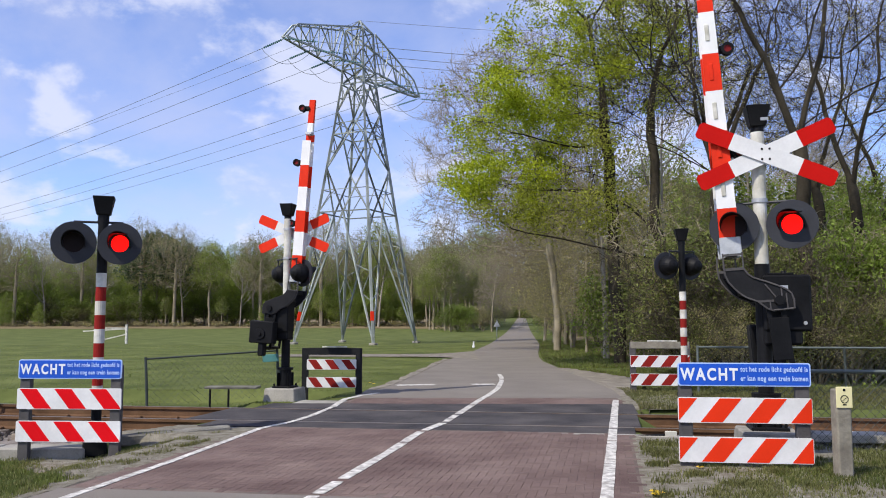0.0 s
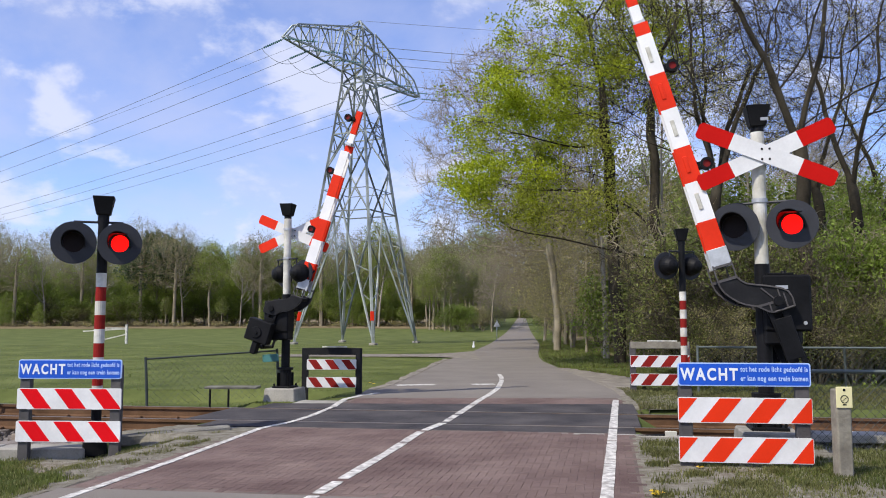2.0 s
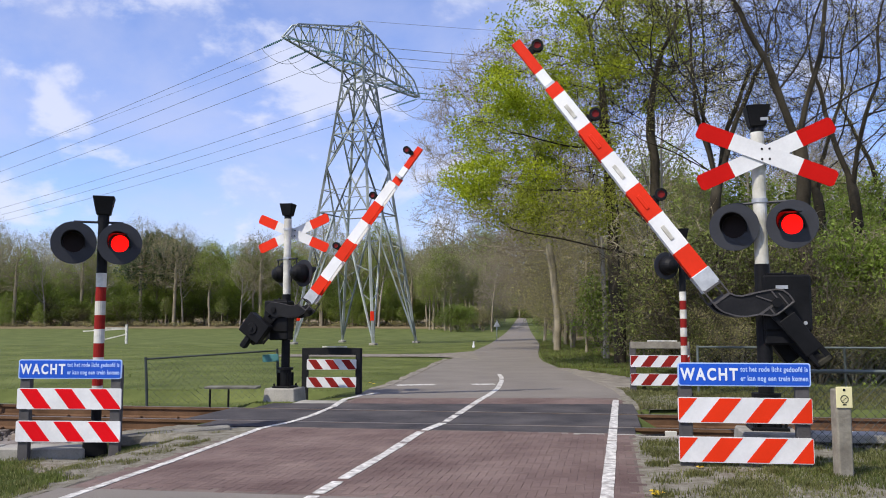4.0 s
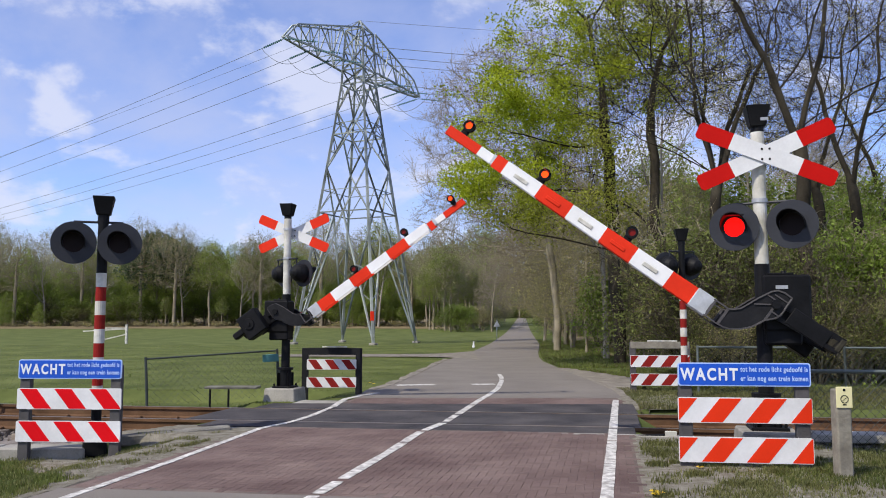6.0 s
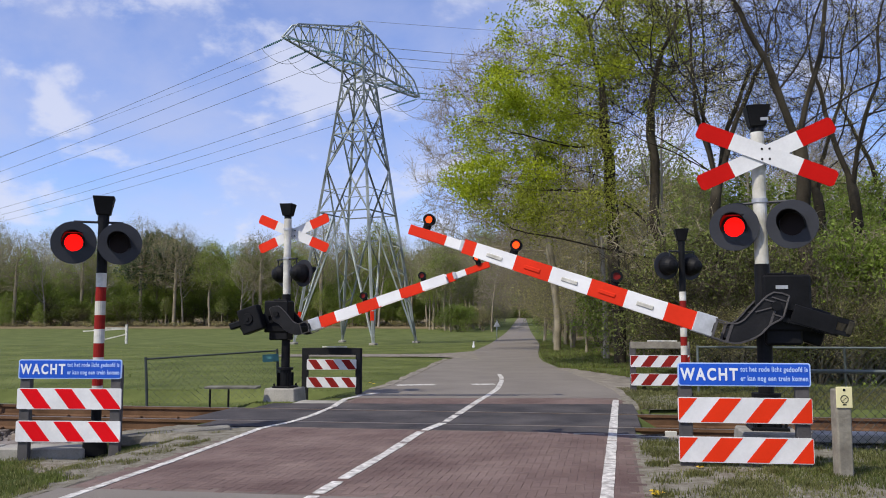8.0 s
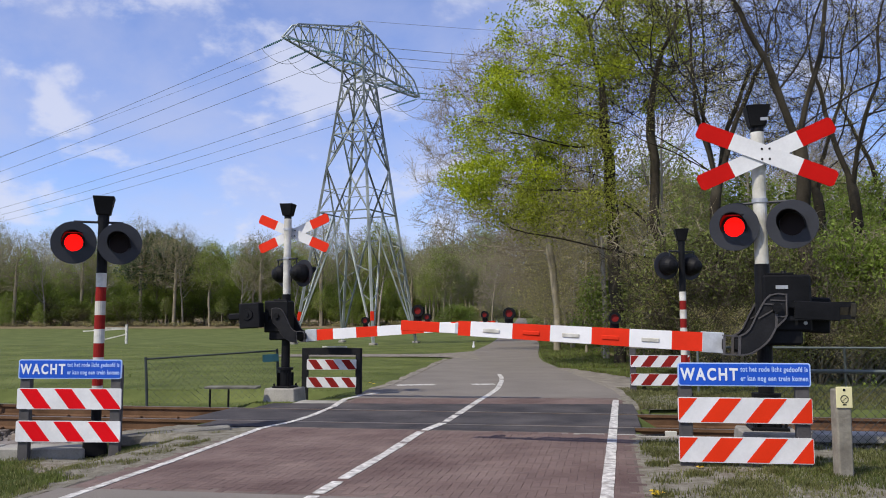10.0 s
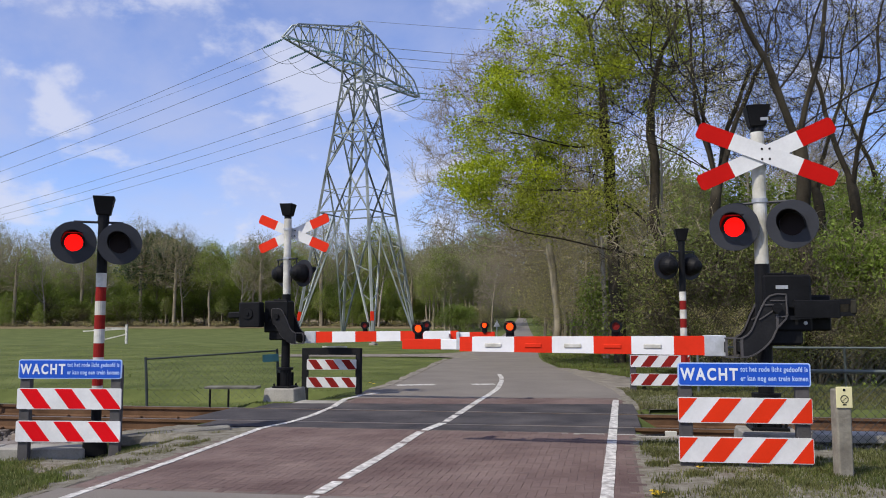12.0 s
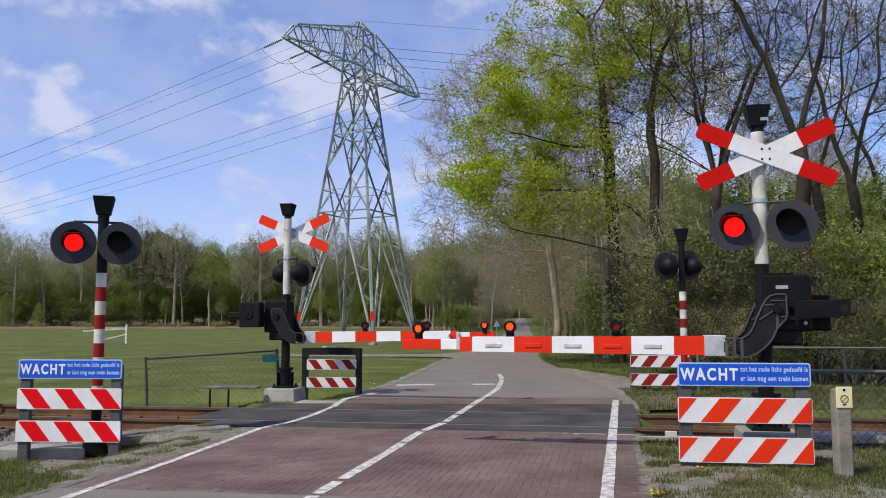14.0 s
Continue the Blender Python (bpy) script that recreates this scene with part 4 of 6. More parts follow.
        for i in range(n):
            f0, f1 = i / n, (i + 1) / n
            braces += [(chord(f0, 1), chord(f1, -1), 0.045), (chord(f1, 1), chord(f1, -1), 0.045)]
            if i < n - 1:
                braces.append((crest(f1, 1), crest(f1, -1), 0.045))
        arm = part("arm", bar(B(), chord(0, -1), chord(1, -1), 0.10), M_PYLON, t, "long lattice arm", pose(0, 0, 0, 0, 0, -5.0))
        for p, q, w in braces:
            part("brace", bar(B(), p, q, w), M_PYLON, arm)
    tm = t.matrix_basis
    ta = tm @ pose(0, 0, 0, 0, 0, -5.0)
    # insulator strings and conductors
    ways = (Vector((-0.79, 0.61, 0)), Vector((1.0, 0.03, 0)))
    for s in (-7.3, -5.0, -2.9, 3.1, 5.1, 7.3):
        root = ta @ Vector((s, 0, CHORD))
        ends = []
        for k, w in enumerate(ways):
            end = root + w * 2.0 + Vector((0, 0, -0.18))
            bm = B()
            for j in range(10):
                c = root.lerp(end, 0.15 + 0.08 * j)
                rod(bm, c, c + (end - root).normalized() * 0.06, 0.07, 0.04, 8)
            rod(bm, root, end, 0.02, None, 5)
            part("insulator", bm, M_GLASSGREEN, t, "green glass insulator string", tm.inverted())
            ends.append(end)
            c = bpy.data.curves.new("conductor", "CURVE")
            c.dimensions, c.bevel_depth, c.bevel_resolution = "3D", 0.017, 0
            sp = c.splines.new("POLY")
            N, span = 40, 240
            sp.points.add(N)
            for j in range(N + 1):
                f = j / N
                p = end + w * (span * f)
                sp.points[j].co = (p.x, p.y, p.z - 4 * 5.0 * f * (1 - f), 1)
            c.materials.append(M_WIRE)
            o = new("power_line", c)
            tagged(o, "thin grey overhead conductor of the power line", "power line", "conductors of the power line")
        c = bpy.data.curves.new("jumper", "CURVE")
        c.dimensions, c.bevel_depth, c.bevel_resolution = "3D", 0.017, 0
        sp = c.splines.new("POLY")
        sp.points.add(14)
        for j in range(15):
            f = j / 14
            p = ends[0].lerp(ends[1], f)
            sp.points[j].co = (p.x, p.y, p.z - 4 * 1.1 * f * (1 - f), 1)
        c.materials.append(M_WIRE)
        o = new("jumper", c)
        o.parent = t
        o.matrix_basis = tm.inverted()
    top = tm @ Vector((0, 0, PEAK))
    for w in ways:
        c = bpy.data.curves.new("earth_wire", "CURVE")
        c.dimensions, c.bevel_depth, c.bevel_resolution = "3D", 0.012, 0
        sp = c.splines.new("POLY")
        sp.points.add(40)
        for j in range(41):
            f = j / 40
            p = top + w * (240 * f)
            sp.points[j].co = (p.x, p.y, p.z - 4 * 4.0 * f * (1 - f), 1)
        c.materials.append(M_WIRE)
        tagged(new("earth_wire", c), "thin earth wire from the pylon top", "power line", "conductors of the power line")


build_pylon()

# ---------------------------------------------------------------- fences and small furniture


def mesh_fence(name, pts, h, label, gauge=0.004, cell=0.11, rail=M_FENCE, posts=True, wire=M_FENCE, z0=-0.1, thick=0.02):
    """A chain-link fence: posts, a top rail and crossing wires, along points x, y."""
    t = thing(name, pose(pts[0][0], pts[0][1], z0), label, "fence")
    o = Vector((pts[0][0], pts[0][1], 0))
    for a, b in zip(pts, pts[1:]):
        a, b = Vector((*a, 0)) - o, Vector((*b, 0)) - o
        d = b - a
        L = d.length
        if posts:
            for p in (a, b):
                bm = B()
                rod(bm, p + Vector((0, 0, -0.1)), p + Vector((0, 0, h + 0.03)), 0.024, None, 8)
                part("post", bm, rail, t)
        bm = B()
        rod(bm, a + Vector((0, 0, h)), b + Vector((0, 0, h)), thick, None, 8)
        part("top_rail", bm, rail, t)
        v, f = [], []
        side = d.normalized().cross(Vector((0, 0, 1))) * gauge
        up = Vector((0, 0, gauge * 1.3))
        n = int((L + h) / cell)
        for lean in (1, -1):
            for i in range(n + 1):
                s = i * cell
                if lean > 0:
                    p, q = (s, 0.0), (s - h, h)
                else:
                    p, q = (s - h, 0.0), (s, h)
                seg = []
                for x, z in (p, q):
                    xc = min(max(x, 0.0), L)
                    seg.append((xc, z + (xc - x) * (-1 if lean > 0 else 1)))
                (x0, zz0), (x1, zz1) = seg
                if abs(x1 - x0) < 1e-3:
                    continue
                P, Q = a + d * (x0 / L) + Vector((0, 0, zz0)), a + d * (x1 / L) + Vector((0, 0, zz1))
                k = len(v)
                v += [P - up, P + side, P + up * 0.6 - side, Q - up, Q + side, Q + up * 0.6 - side]
                f += [(k, k + 1, k + 4, k + 3), (k + 1, k + 2, k + 5, k + 4), (k + 2, k, k + 3, k + 5)]
        mesh_object("wire_mesh", v, f, wire, t)
    return t


def at_px(px, depth):
    return (px - 784) / 1450 * depth


low = mesh_fence("field_fence", [(-4.85, 13.6), (-2.85, 14.4)], 0.78, "low dark chain-link fence between track and meadow", gauge=0.0028, thick=0.015)
low.matrix_basis = low.matrix_basis @ pose(0, 0, 0, 0, -3.2)
part("plate", box(B(), (0.28, 0.012, 0.13), (1.9, 0.72, 0.66), 0.004), M_TEAL, low, "teal plate on the fence")
mesh_fence("field_fence", [(-12.0, 12.6), (-7.05, 13.0)], 0.62, "low dark wire fence along the track")
mesh_fence("track_fence", [(4.75, 15.4), (7.3, 15.0), (9.8, 14.6), (12.3, 14.2)], 0.92, "chain-link fence with grey top rail before the wood", rail=M_RAILGREY)
mesh_fence("track_fence", [(3.35, 8.5), (4.50, 8.33), (5.6, 8.2), (7.6, 7.95)], 0.88, "grey-railed chain-link fence beside the barrier", rail=M_RAILGREY, cell=0.085, wire=M_WIREGREY, gauge=0.0032)


def build_small():
    # wooden marker post with a yellow plate
    t = thing("marker_post", pose(3.33, 6.95, 0.0), "weathered wooden post with a pale yellow plate", "marker post")
    bm = B()
    box(bm, (0.125, 0.12, 0.86), (0, 0, 0.29), 0.012)
    part("post", bm, M_WOODPOST, t)
    pl = part("plate", box(B(), (0.135, 0.008, 0.175), (0, -0.066, 0.655), 0.01), M_YELLOW, t, "pale yellow plate with a dark sign")
    bm = B()
    ring(bm, 0.028, 0.034, -0.0725, -0.070, 20)
    bmesh.ops.translate(bm, vec=(0, 0, 0.64), verts=bm.verts)
    bar(bm, (-0.02, -0.0712, 0.625), (0.02, -0.0712, 0.655), 0.006, 0.002)
    box(bm, (0.02, 0.002, 0.02), (0, -0.0712, 0.715))
    box(bm, (0.03, 0.002, 0.01), (0, -0.0712, 0.595))
    part("pictogram", bm, M_BLACK, pl)
    # cable trough along the track, on the near side
    t = thing("cable_trough", pose(-5.9, 9.05, -0.26, 0, 0, 0), "grey concrete cable trough along the ballast", "cable trough")
    for i in range(5):
        part("cover", box(B(), (0.98, 0.32, 0.22), (i * 1.0 - 2.5, 0.18 + 0.02 * (i % 2), 0.06), 0.015), M_CONCRETE, t)
    t = thing("cable_trough", pose(-3.38, 9.62, -0.10, 0, -2.0, 27), "slanting concrete trough edge towards the road", "cable trough")
    for i in range(2):
        part("cover", box(B(), (0.66, 0.20, 0.12), (i * 0.68 - 0.1, 0, 0.05), 0.015), M_TROUGH, t)
    t = thing("cable_trough", pose(3.75, 9.0, -0.12, 0, 0, -8.8), "pale raised concrete cable trough beside the rails", "cable trough")
    for i in range(5):
        part("cover", box(B(), (0.78, 0.34, 0.09), (0.62 + i * 0.8, 0.01 * (i % 2), 0.175), 0.012), M_CONCRETE, t)
        part("wall", box(B(), (0.78, 0.05, 0.20), (0.62 + i * 0.8, 0.14, 0.03)), M_TROUGH, t)
    # plank on posts beside the far barrier
    t = thing("low_platform", pose(-3.5, 13.6, -0.1), "low grey plank on thin steel posts", "platform")
    part("plank", box(B(), (0.86, 0.3, 0.035), (0.05, 0, 0.32), 0.008), M_TROUGH, t)
    for x in (-0.28, 0.02):
        part("leg", rod(B(), (x, -0.15, -0.1), (x, -0.15, 0.3), 0.018, None, 8), M_BLACK, t)
    # white field gate far out
    D = 52.0
    t = thing("field_gate", pose(at_px(178, D), D, 0.0), "white barred field gate in the meadow", "gate")
    for z in (0.55, 0.95):
        part("bar", bar(B(), (0, 0, z - 0.4 if z < 0.9 else z), (1.7, 0, z), 0.07), M_AGED, t)
    part("bar", bar(B(), (-1.0, 0, 0.75), (1.7, 0, 0.9), 0.07), M_AGED, t)
    for x in (0.0, 1.75):
        part("post", box(B(), (0.14, 0.14, 1.25), (x, 0, 0.55), 0.02), M_AGED if x else M_WOODPOST, t)
    part("box", box(B(), (0.55, 0.3, 0.6), (-0.1, 0.3, 1.0), 0.03), M_YELLOW, t)
    # triangular warning sign down the road, seen from behind
    D = 62.0
    t = thing("traffic_sign", pose(at_px(879, D), D, 0.0), "white triangular traffic sign on a grey post", "traffic sign")
    part("post", rod(B(), (0, 0, -0.1), (0, 0, 1.5), 0.03, None, 8), M_STEEL, t)
    part("panel", slab(B(), [(-0.26, 1.0), (0.26, 1.0), (0.0, 1.46)], -0.06, -0.05), M_WHITE, t)
    # small white stone
    t = thing("marker_stone", pose(at_px(838, 44), 44, 0.0), "small white marker stone in the grass", "marker stone")
    part("stone", rod(B(), (0, 0, -0.05), (0, 0, 0.28), 0.08, 0.04, 8), M_WHITE, t)
    # small things by the right-hand track end
    t = thing("track_clamp", pose(2.58, 9.42, -0.03, 0, 0, -8), "white-painted steel end clamp beside the rails", "clamp")
    part("clamp", box(B(), (0.13, 0.05, 0.10), (0, 0, 0.03), 0.006), M_AGED, t)
    part("cable", rod(B(), (-0.55, 0, 0.0), (-0.07, 0, 0.03), 0.022, None, 8), M_BLACK, t)


build_small()

# ---------------------------------------------------------------- trees


def grow(seed, height, r0, clear, counts, spread=0.6, lift=0.25, crook=0.18, lean=(0, 0), shrink=0.62, limb=0.42, fine=0.006):
    """Trunk, limbs and twigs as tapered tubes. Gives vertices, faces and the places of the outer twigs."""
    rng = random.Random(seed)
    V, F, tips = [], [], []
    depth = len(counts)

    def tube(pts, radii, sides):
        base = len(V)
        for i, p in enumerate(pts):
            d = (pts[min(i + 1, len(pts) - 1)] - pts[max(i - 1, 0)]).normalized()
            ref = Vector((1, 0, 0)) if abs(d.x) < 0.8 else Vector((0, 1, 0))
            a = d.cross(ref).normalized()
            b = d.cross(a)
            r = radii[i]
            for k in range(sides):
                w = 2 * math.pi * k / sides
                V.append(p + a * (r * math.cos(w)) + b * (r * math.sin(w)))
        for i in range(len(pts) - 1):
            o = base + i * sides
            for k in range(sides):
                k2 = (k + 1) % sides
                F.append((o + k, o + k2, o + sides + k2, o + sides + k))

    stack = [(Vector((0, 0, -0.2)), Vector((lean[0], lean[1], 1)).normalized(), height * 0.8, r0, 0)]
    while stack:
        p, d, L, r, lv = stack.pop()
        n = (9, 6, 4, 3, 2)[min(lv, 4)]
        sides = (9, 6, 4, 3, 3)[min(lv, 4)]
        pts, radii = [p.copy()], [r * (1.35 if lv == 0 else 1.0)]
        dirs = [d.copy()]
        for i in range(n):
            j = crook * (0.22 if lv == 0 else 1.0)
            d = d + Vector((rng.gauss(0, j), rng.gauss(0, j), rng.gauss(0, j * 0.7)))
            if lv:
                d.z += (lift if lv < 3 else lift * 0.4) * 0.35
            d.normalize()
            p = p + d * (L / n)
            pts.append(p.copy())
            dirs.append(d.copy())
            f = (i + 1) / n
            radii.append(max(fine, r * (1 - (0.72 if lv == 0 else 0.85) * f)))
        tube(pts, radii, sides)
        if lv >= depth:
            tips += pts[1:]
            continue
        if lv == depth - 1:
            tips.append(pts[-1])
        cnt = counts[lv]
        for c in range(cnt):
            f = (clear + (1 - clear) * ((c + rng.random()) / cnt) ** 0.8) if lv == 0 else 0.25 + 0.75 * (c + rng.random()) / cnt
            f = min(f, 0.999)
            k = int(f * n)
            q = pts[k].lerp(pts[k + 1], f * n - k)
            dd = dirs[k + 1]
            ang = rng.uniform(0, 2 * math.pi)
            ref = Vector((1, 0, 0)) if abs(dd.x) < 0.8 else Vector((0, 1, 0))
            a = dd.cross(ref).normalized()
            b = dd.cross(a)
            out = a * math.cos(ang) + b * math.sin(ang)
            sp = spread * rng.uniform(0.75, 1.3)
            nd = (dd * (1 - sp * 0.6) + out * sp).normalized()
            rr = max(fine * 1.15, radii[k] * rng.uniform(0.45, 0.65))
            if lv == 0:
                ll = height * limb * (1.15 - 0.65 * (f - clear) / (1 - clear + 1e-6)) * rng.uniform(0.8, 1.2)
            else:
                ll = L * shrink * (1.05 - 0.4 * f) * rng.uniform(0.75, 1.25)
            stack.append((q, nd, ll, rr, lv + 1))
    return V, F, tips


def colonise(seed, trunk, blobs, count, step=0.45, reach=5.0, kill=0.9, crook=0.3, lift=0.05, limbs=()):
    """A branching frame that grows from the trunk's points towards scattered buds in the crown's lobes (centre, radii, share).
    Gives the nodes and each node's parent."""
    rs = np.random.RandomState(seed)
    buds = []
    total = sum(b[6] for b in blobs)
    for cx, cy, cz, rx, ry, rz, share in blobs:
        n = int(count * share / total)
        d = rs.normal(size=(n, 3))
        d /= np.linalg.norm(d, axis=1)[:, None]
        buds.append(d * (rs.rand(n, 1) ** 0.36) * (rx, ry, rz) + (cx, cy, cz))
    buds = np.concatenate(buds)
    P, parent = [np.array(trunk[0], float)], [-1]
    for line in (trunk,) + tuple(limbs):
        at = int(np.linalg.norm(np.array(P) - np.array(line[0], float), axis=1).argmin())
        for q in line[1:]:
            a, q = P[at], np.array(q, float)
            k = max(1, int(np.linalg.norm(q - a) / step))
            for i in range(1, k + 1):
                P.append(a + (q - a) * i / k + rs.normal(size=3) * 0.22 * crook)
                parent.append(at)
                at = len(P) - 1
    kids = [1] * len(P)
    nodes = np.array(P)
    dist = np.linalg.norm(buds[:, None] - nodes[None], axis=2)
    near, far = dist.argmin(1), dist.min(1)
    for _ in range(260):
        on = far < reach
        if not on.any():
            break
        way = buds[on] - nodes[near[on]]
        way /= np.linalg.norm(way, axis=1)[:, None] + 1e-9
        pull = np.zeros_like(nodes)
        np.add.at(pull, near[on], way)
        idx = [i for i in np.unique(near[on]) if kids[i] < 3]
        if not idx:
            break
        d = pull[idx]
        d /= np.linalg.norm(d, axis=1)[:, None] + 1e-9
        d += rs.normal(size=d.shape) * crook + (0, 0, lift)
        d /= np.linalg.norm(d, axis=1)[:, None]
        fresh = nodes[idx] + d * step
        first = len(nodes)
        for i in idx:
            kids[i] += 1
            kids.append(0)
            parent.append(i)
        nodes = np.concatenate((nodes, fresh))
        dist = np.linalg.norm(buds[:, None] - fresh[None], axis=2)
        k = dist.argmin(1)
        m = dist[np.arange(len(buds)), k]
        closer = m < far
        near[closer], far[closer] = k[closer] + first, m[closer]
        stay = far > kill
        buds, near, far = buds[stay], near[stay], far[stay]
        if not len(buds):
            break
    return nodes, parent


def timber(seed, frame_of, r0, fine, twigs=3, twig=0.45, rise_of=0.15, spread=0.8):
    """Tapered limbs over a branching frame, and thin twigs on its ends. Gives vertices, faces and the places of the buds."""
    nodes, parent = frame_of
    rs = np.random.RandomState(seed)
    n = len(nodes)
    load = np.zeros(n)
    kids = [[] for _ in range(n)]
    for i in range(n - 1, 0, -1):
        if not kids[i]:
            load[i] = 1
        load[parent[i]] += load[i]
        kids[parent[i]].append(i)
    power = math.log(max(3.0, load[0])) / math.log(r0 / fine)
    rad = fine * np.maximum(load, 1) ** (1 / power)
    rad = np.where(load > 0.65 * load[0], rad, rad * 0.78)
    rad[0] *= 1.3
    V, F = [], []
    chains = [[0]]
    while chains:
        c = chains.pop()
        side = []
        while kids[c[-1]]:
            ks = sorted(kids[c[-1]], key=lambda k: -load[k])
            side += [[c[-1], k] for k in ks[1:]]
            c.append(ks[0])
        chains += side
        pts = nodes[c].copy()
        if len(c) > 2:
            pts[1:-1] = 0.5 * pts[1:-1] + 0.25 * (pts[:-2] + pts[2:])
            nodes[c[1:-1]] = pts[1:-1]
        rr = rad[c].copy()
        if len(c) > 1 and c[0] != 0:
            rr[0] = rr[1]
        if c[0] == 0:
            rr[1:] = np.minimum(rr[1:], rr[0] * (1 - 0.35 * np.linspace(0, 1, len(rr))[1:]))
        sides = 10 if rr[0] > 0.12 else (6 if rr[0] > 0.04 else (4 if rr[0] > 0.018 else 3))
        base = len(V)
        w = np.arange(sides) * 2 * math.pi / sides
        for i in range(len(pts)):
            d = pts[min(i + 1, len(pts) - 1)] - pts[max(i - 1, 0)]
            d = d / (np.linalg.norm(d) + 1e-9)
            ref = np.array((1.0, 0, 0)) if abs(d[0]) < 0.8 else np.array((0, 1.0, 0))
            a = np.cross(d, ref)
            a /= np.linalg.norm(a)
            b = np.cross(d, a)
            V += (pts[i] + rr[i] * (np.cos(w)[:, None] * a + np.sin(w)[:, None] * b)).tolist()
        for i in range(len(pts) - 1):
            o = base + i * sides
            F += [(o + k, o + (k + 1) % sides, o + sides + (k + 1) % sides, o + sides + k) for k in range(sides)]
    ends = np.array([i for i in range(1, n) if load[i] <= 3 and nodes[i][2] > 1.0])
    tips = nodes[ends]
    if twigs and len(ends):
        src = np.repeat(ends, twigs)
        d0 = nodes[src] - nodes[np.array(parent)[src]]
        d0 /= np.linalg.norm(d0, axis=1)[:, None] + 1e-9
        d = d0 + rs.normal(size=d0.shape) * spread
        d[:, 2] += rise_of
        d /= np.linalg.norm(d, axis=1)[:, None] + 1e-9
        L = twig * rs.uniform(0.5, 1.3, (len(src), 1))
        p0 = nodes[src]
        p1 = p0 + d * L * 0.55
        p2 = p1 + (d + rs.normal(size=d.shape) * 0.35 + (0, 0, rise_of)) * L * 0.5
        ref = np.where(np.abs(d[:, :1]) < 0.8, (1.0, 0, 0), (0, 1.0, 0))
        a = np.cross(d, ref)
        a /= np.linalg.norm(a, axis=1)[:, None]
        b = np.cross(d, a)
        f = fine * 0.8
        rows = [p + f * k * (math.cos(w) * a + math.sin(w) * b) for p, k in ((p0, 1.0), (p1, 0.8)) for w in (0, 2.1, 4.2)] + [p2]
        base = len(V)
        V += np.stack(rows, 1).reshape(-1, 3).tolist()
        for i in range(len(src)):
            o = base + 7 * i
            F += [(o, o + 1, o + 4, o + 3), (o + 1, o + 2, o + 5, o + 4), (o + 2, o, o + 3, o + 5), (o + 3, o + 4, o + 6), (o + 4, o + 5, o + 6), (o + 5, o + 3, o + 6)]
        tips = np.concatenate((tips, p1, p2))
    return V, F, tips


def foliage(tips, seed, per, size, scatter, keep=1.0, aspect=0.6, clump=None, loose=0.9, flat=1.0, patch=0.55):
    """Small folded leaves round the twigs."""
    rs = np.random.RandomState(seed)
    tips = np.array([tuple(t) for t in tips], float)
    tips = tips[rs.rand(len(tips)) < keep]
    if clump is not None:
        tips = tips[[noise.noise(Vector(t) * patch) > clump for t in tips]]
    c = np.repeat(tips, per, axis=0)
    c = c + rs.normal(size=c.shape) * (scatter, scatter, scatter * flat)
    n = rs.normal(size=c.shape) * loose + (0, 0, 0.7)
    n /= np.linalg.norm(n, axis=1)[:, None]
    a = np.cross(n, rs.normal(size=c.shape))
    a /= np.linalg.norm(a, axis=1)[:, None]
    b = np.cross(n, a)
    s = size * rs.uniform(0.6, 1.3, (len(c), 1))
    V = np.stack((c - a * s * 0.5, c - b * s * aspect * 0.5 + n * s * 0.12, c + a * s * 0.5, c + b * s * aspect * 0.5 + n * s * 0.12), 1).reshape(-1, 3).tolist()
    F = [f for i in range(0, len(V), 4) for f in ((i, i + 1, i + 2), (i, i + 2, i + 3))]
    return V, F


def tree(name, m, label, bark, leaf, skeleton, leaves, category="tree", group="", crown="crown"):
    t = thing(name, m, label, category, group)
    V, F, tips = skeleton
    mesh_object("trunk", V, F, bark, t, True)
    if leaves:
        LV, LF = leaves
        mesh_object(crown, LV, LF, leaf, t)
    return t


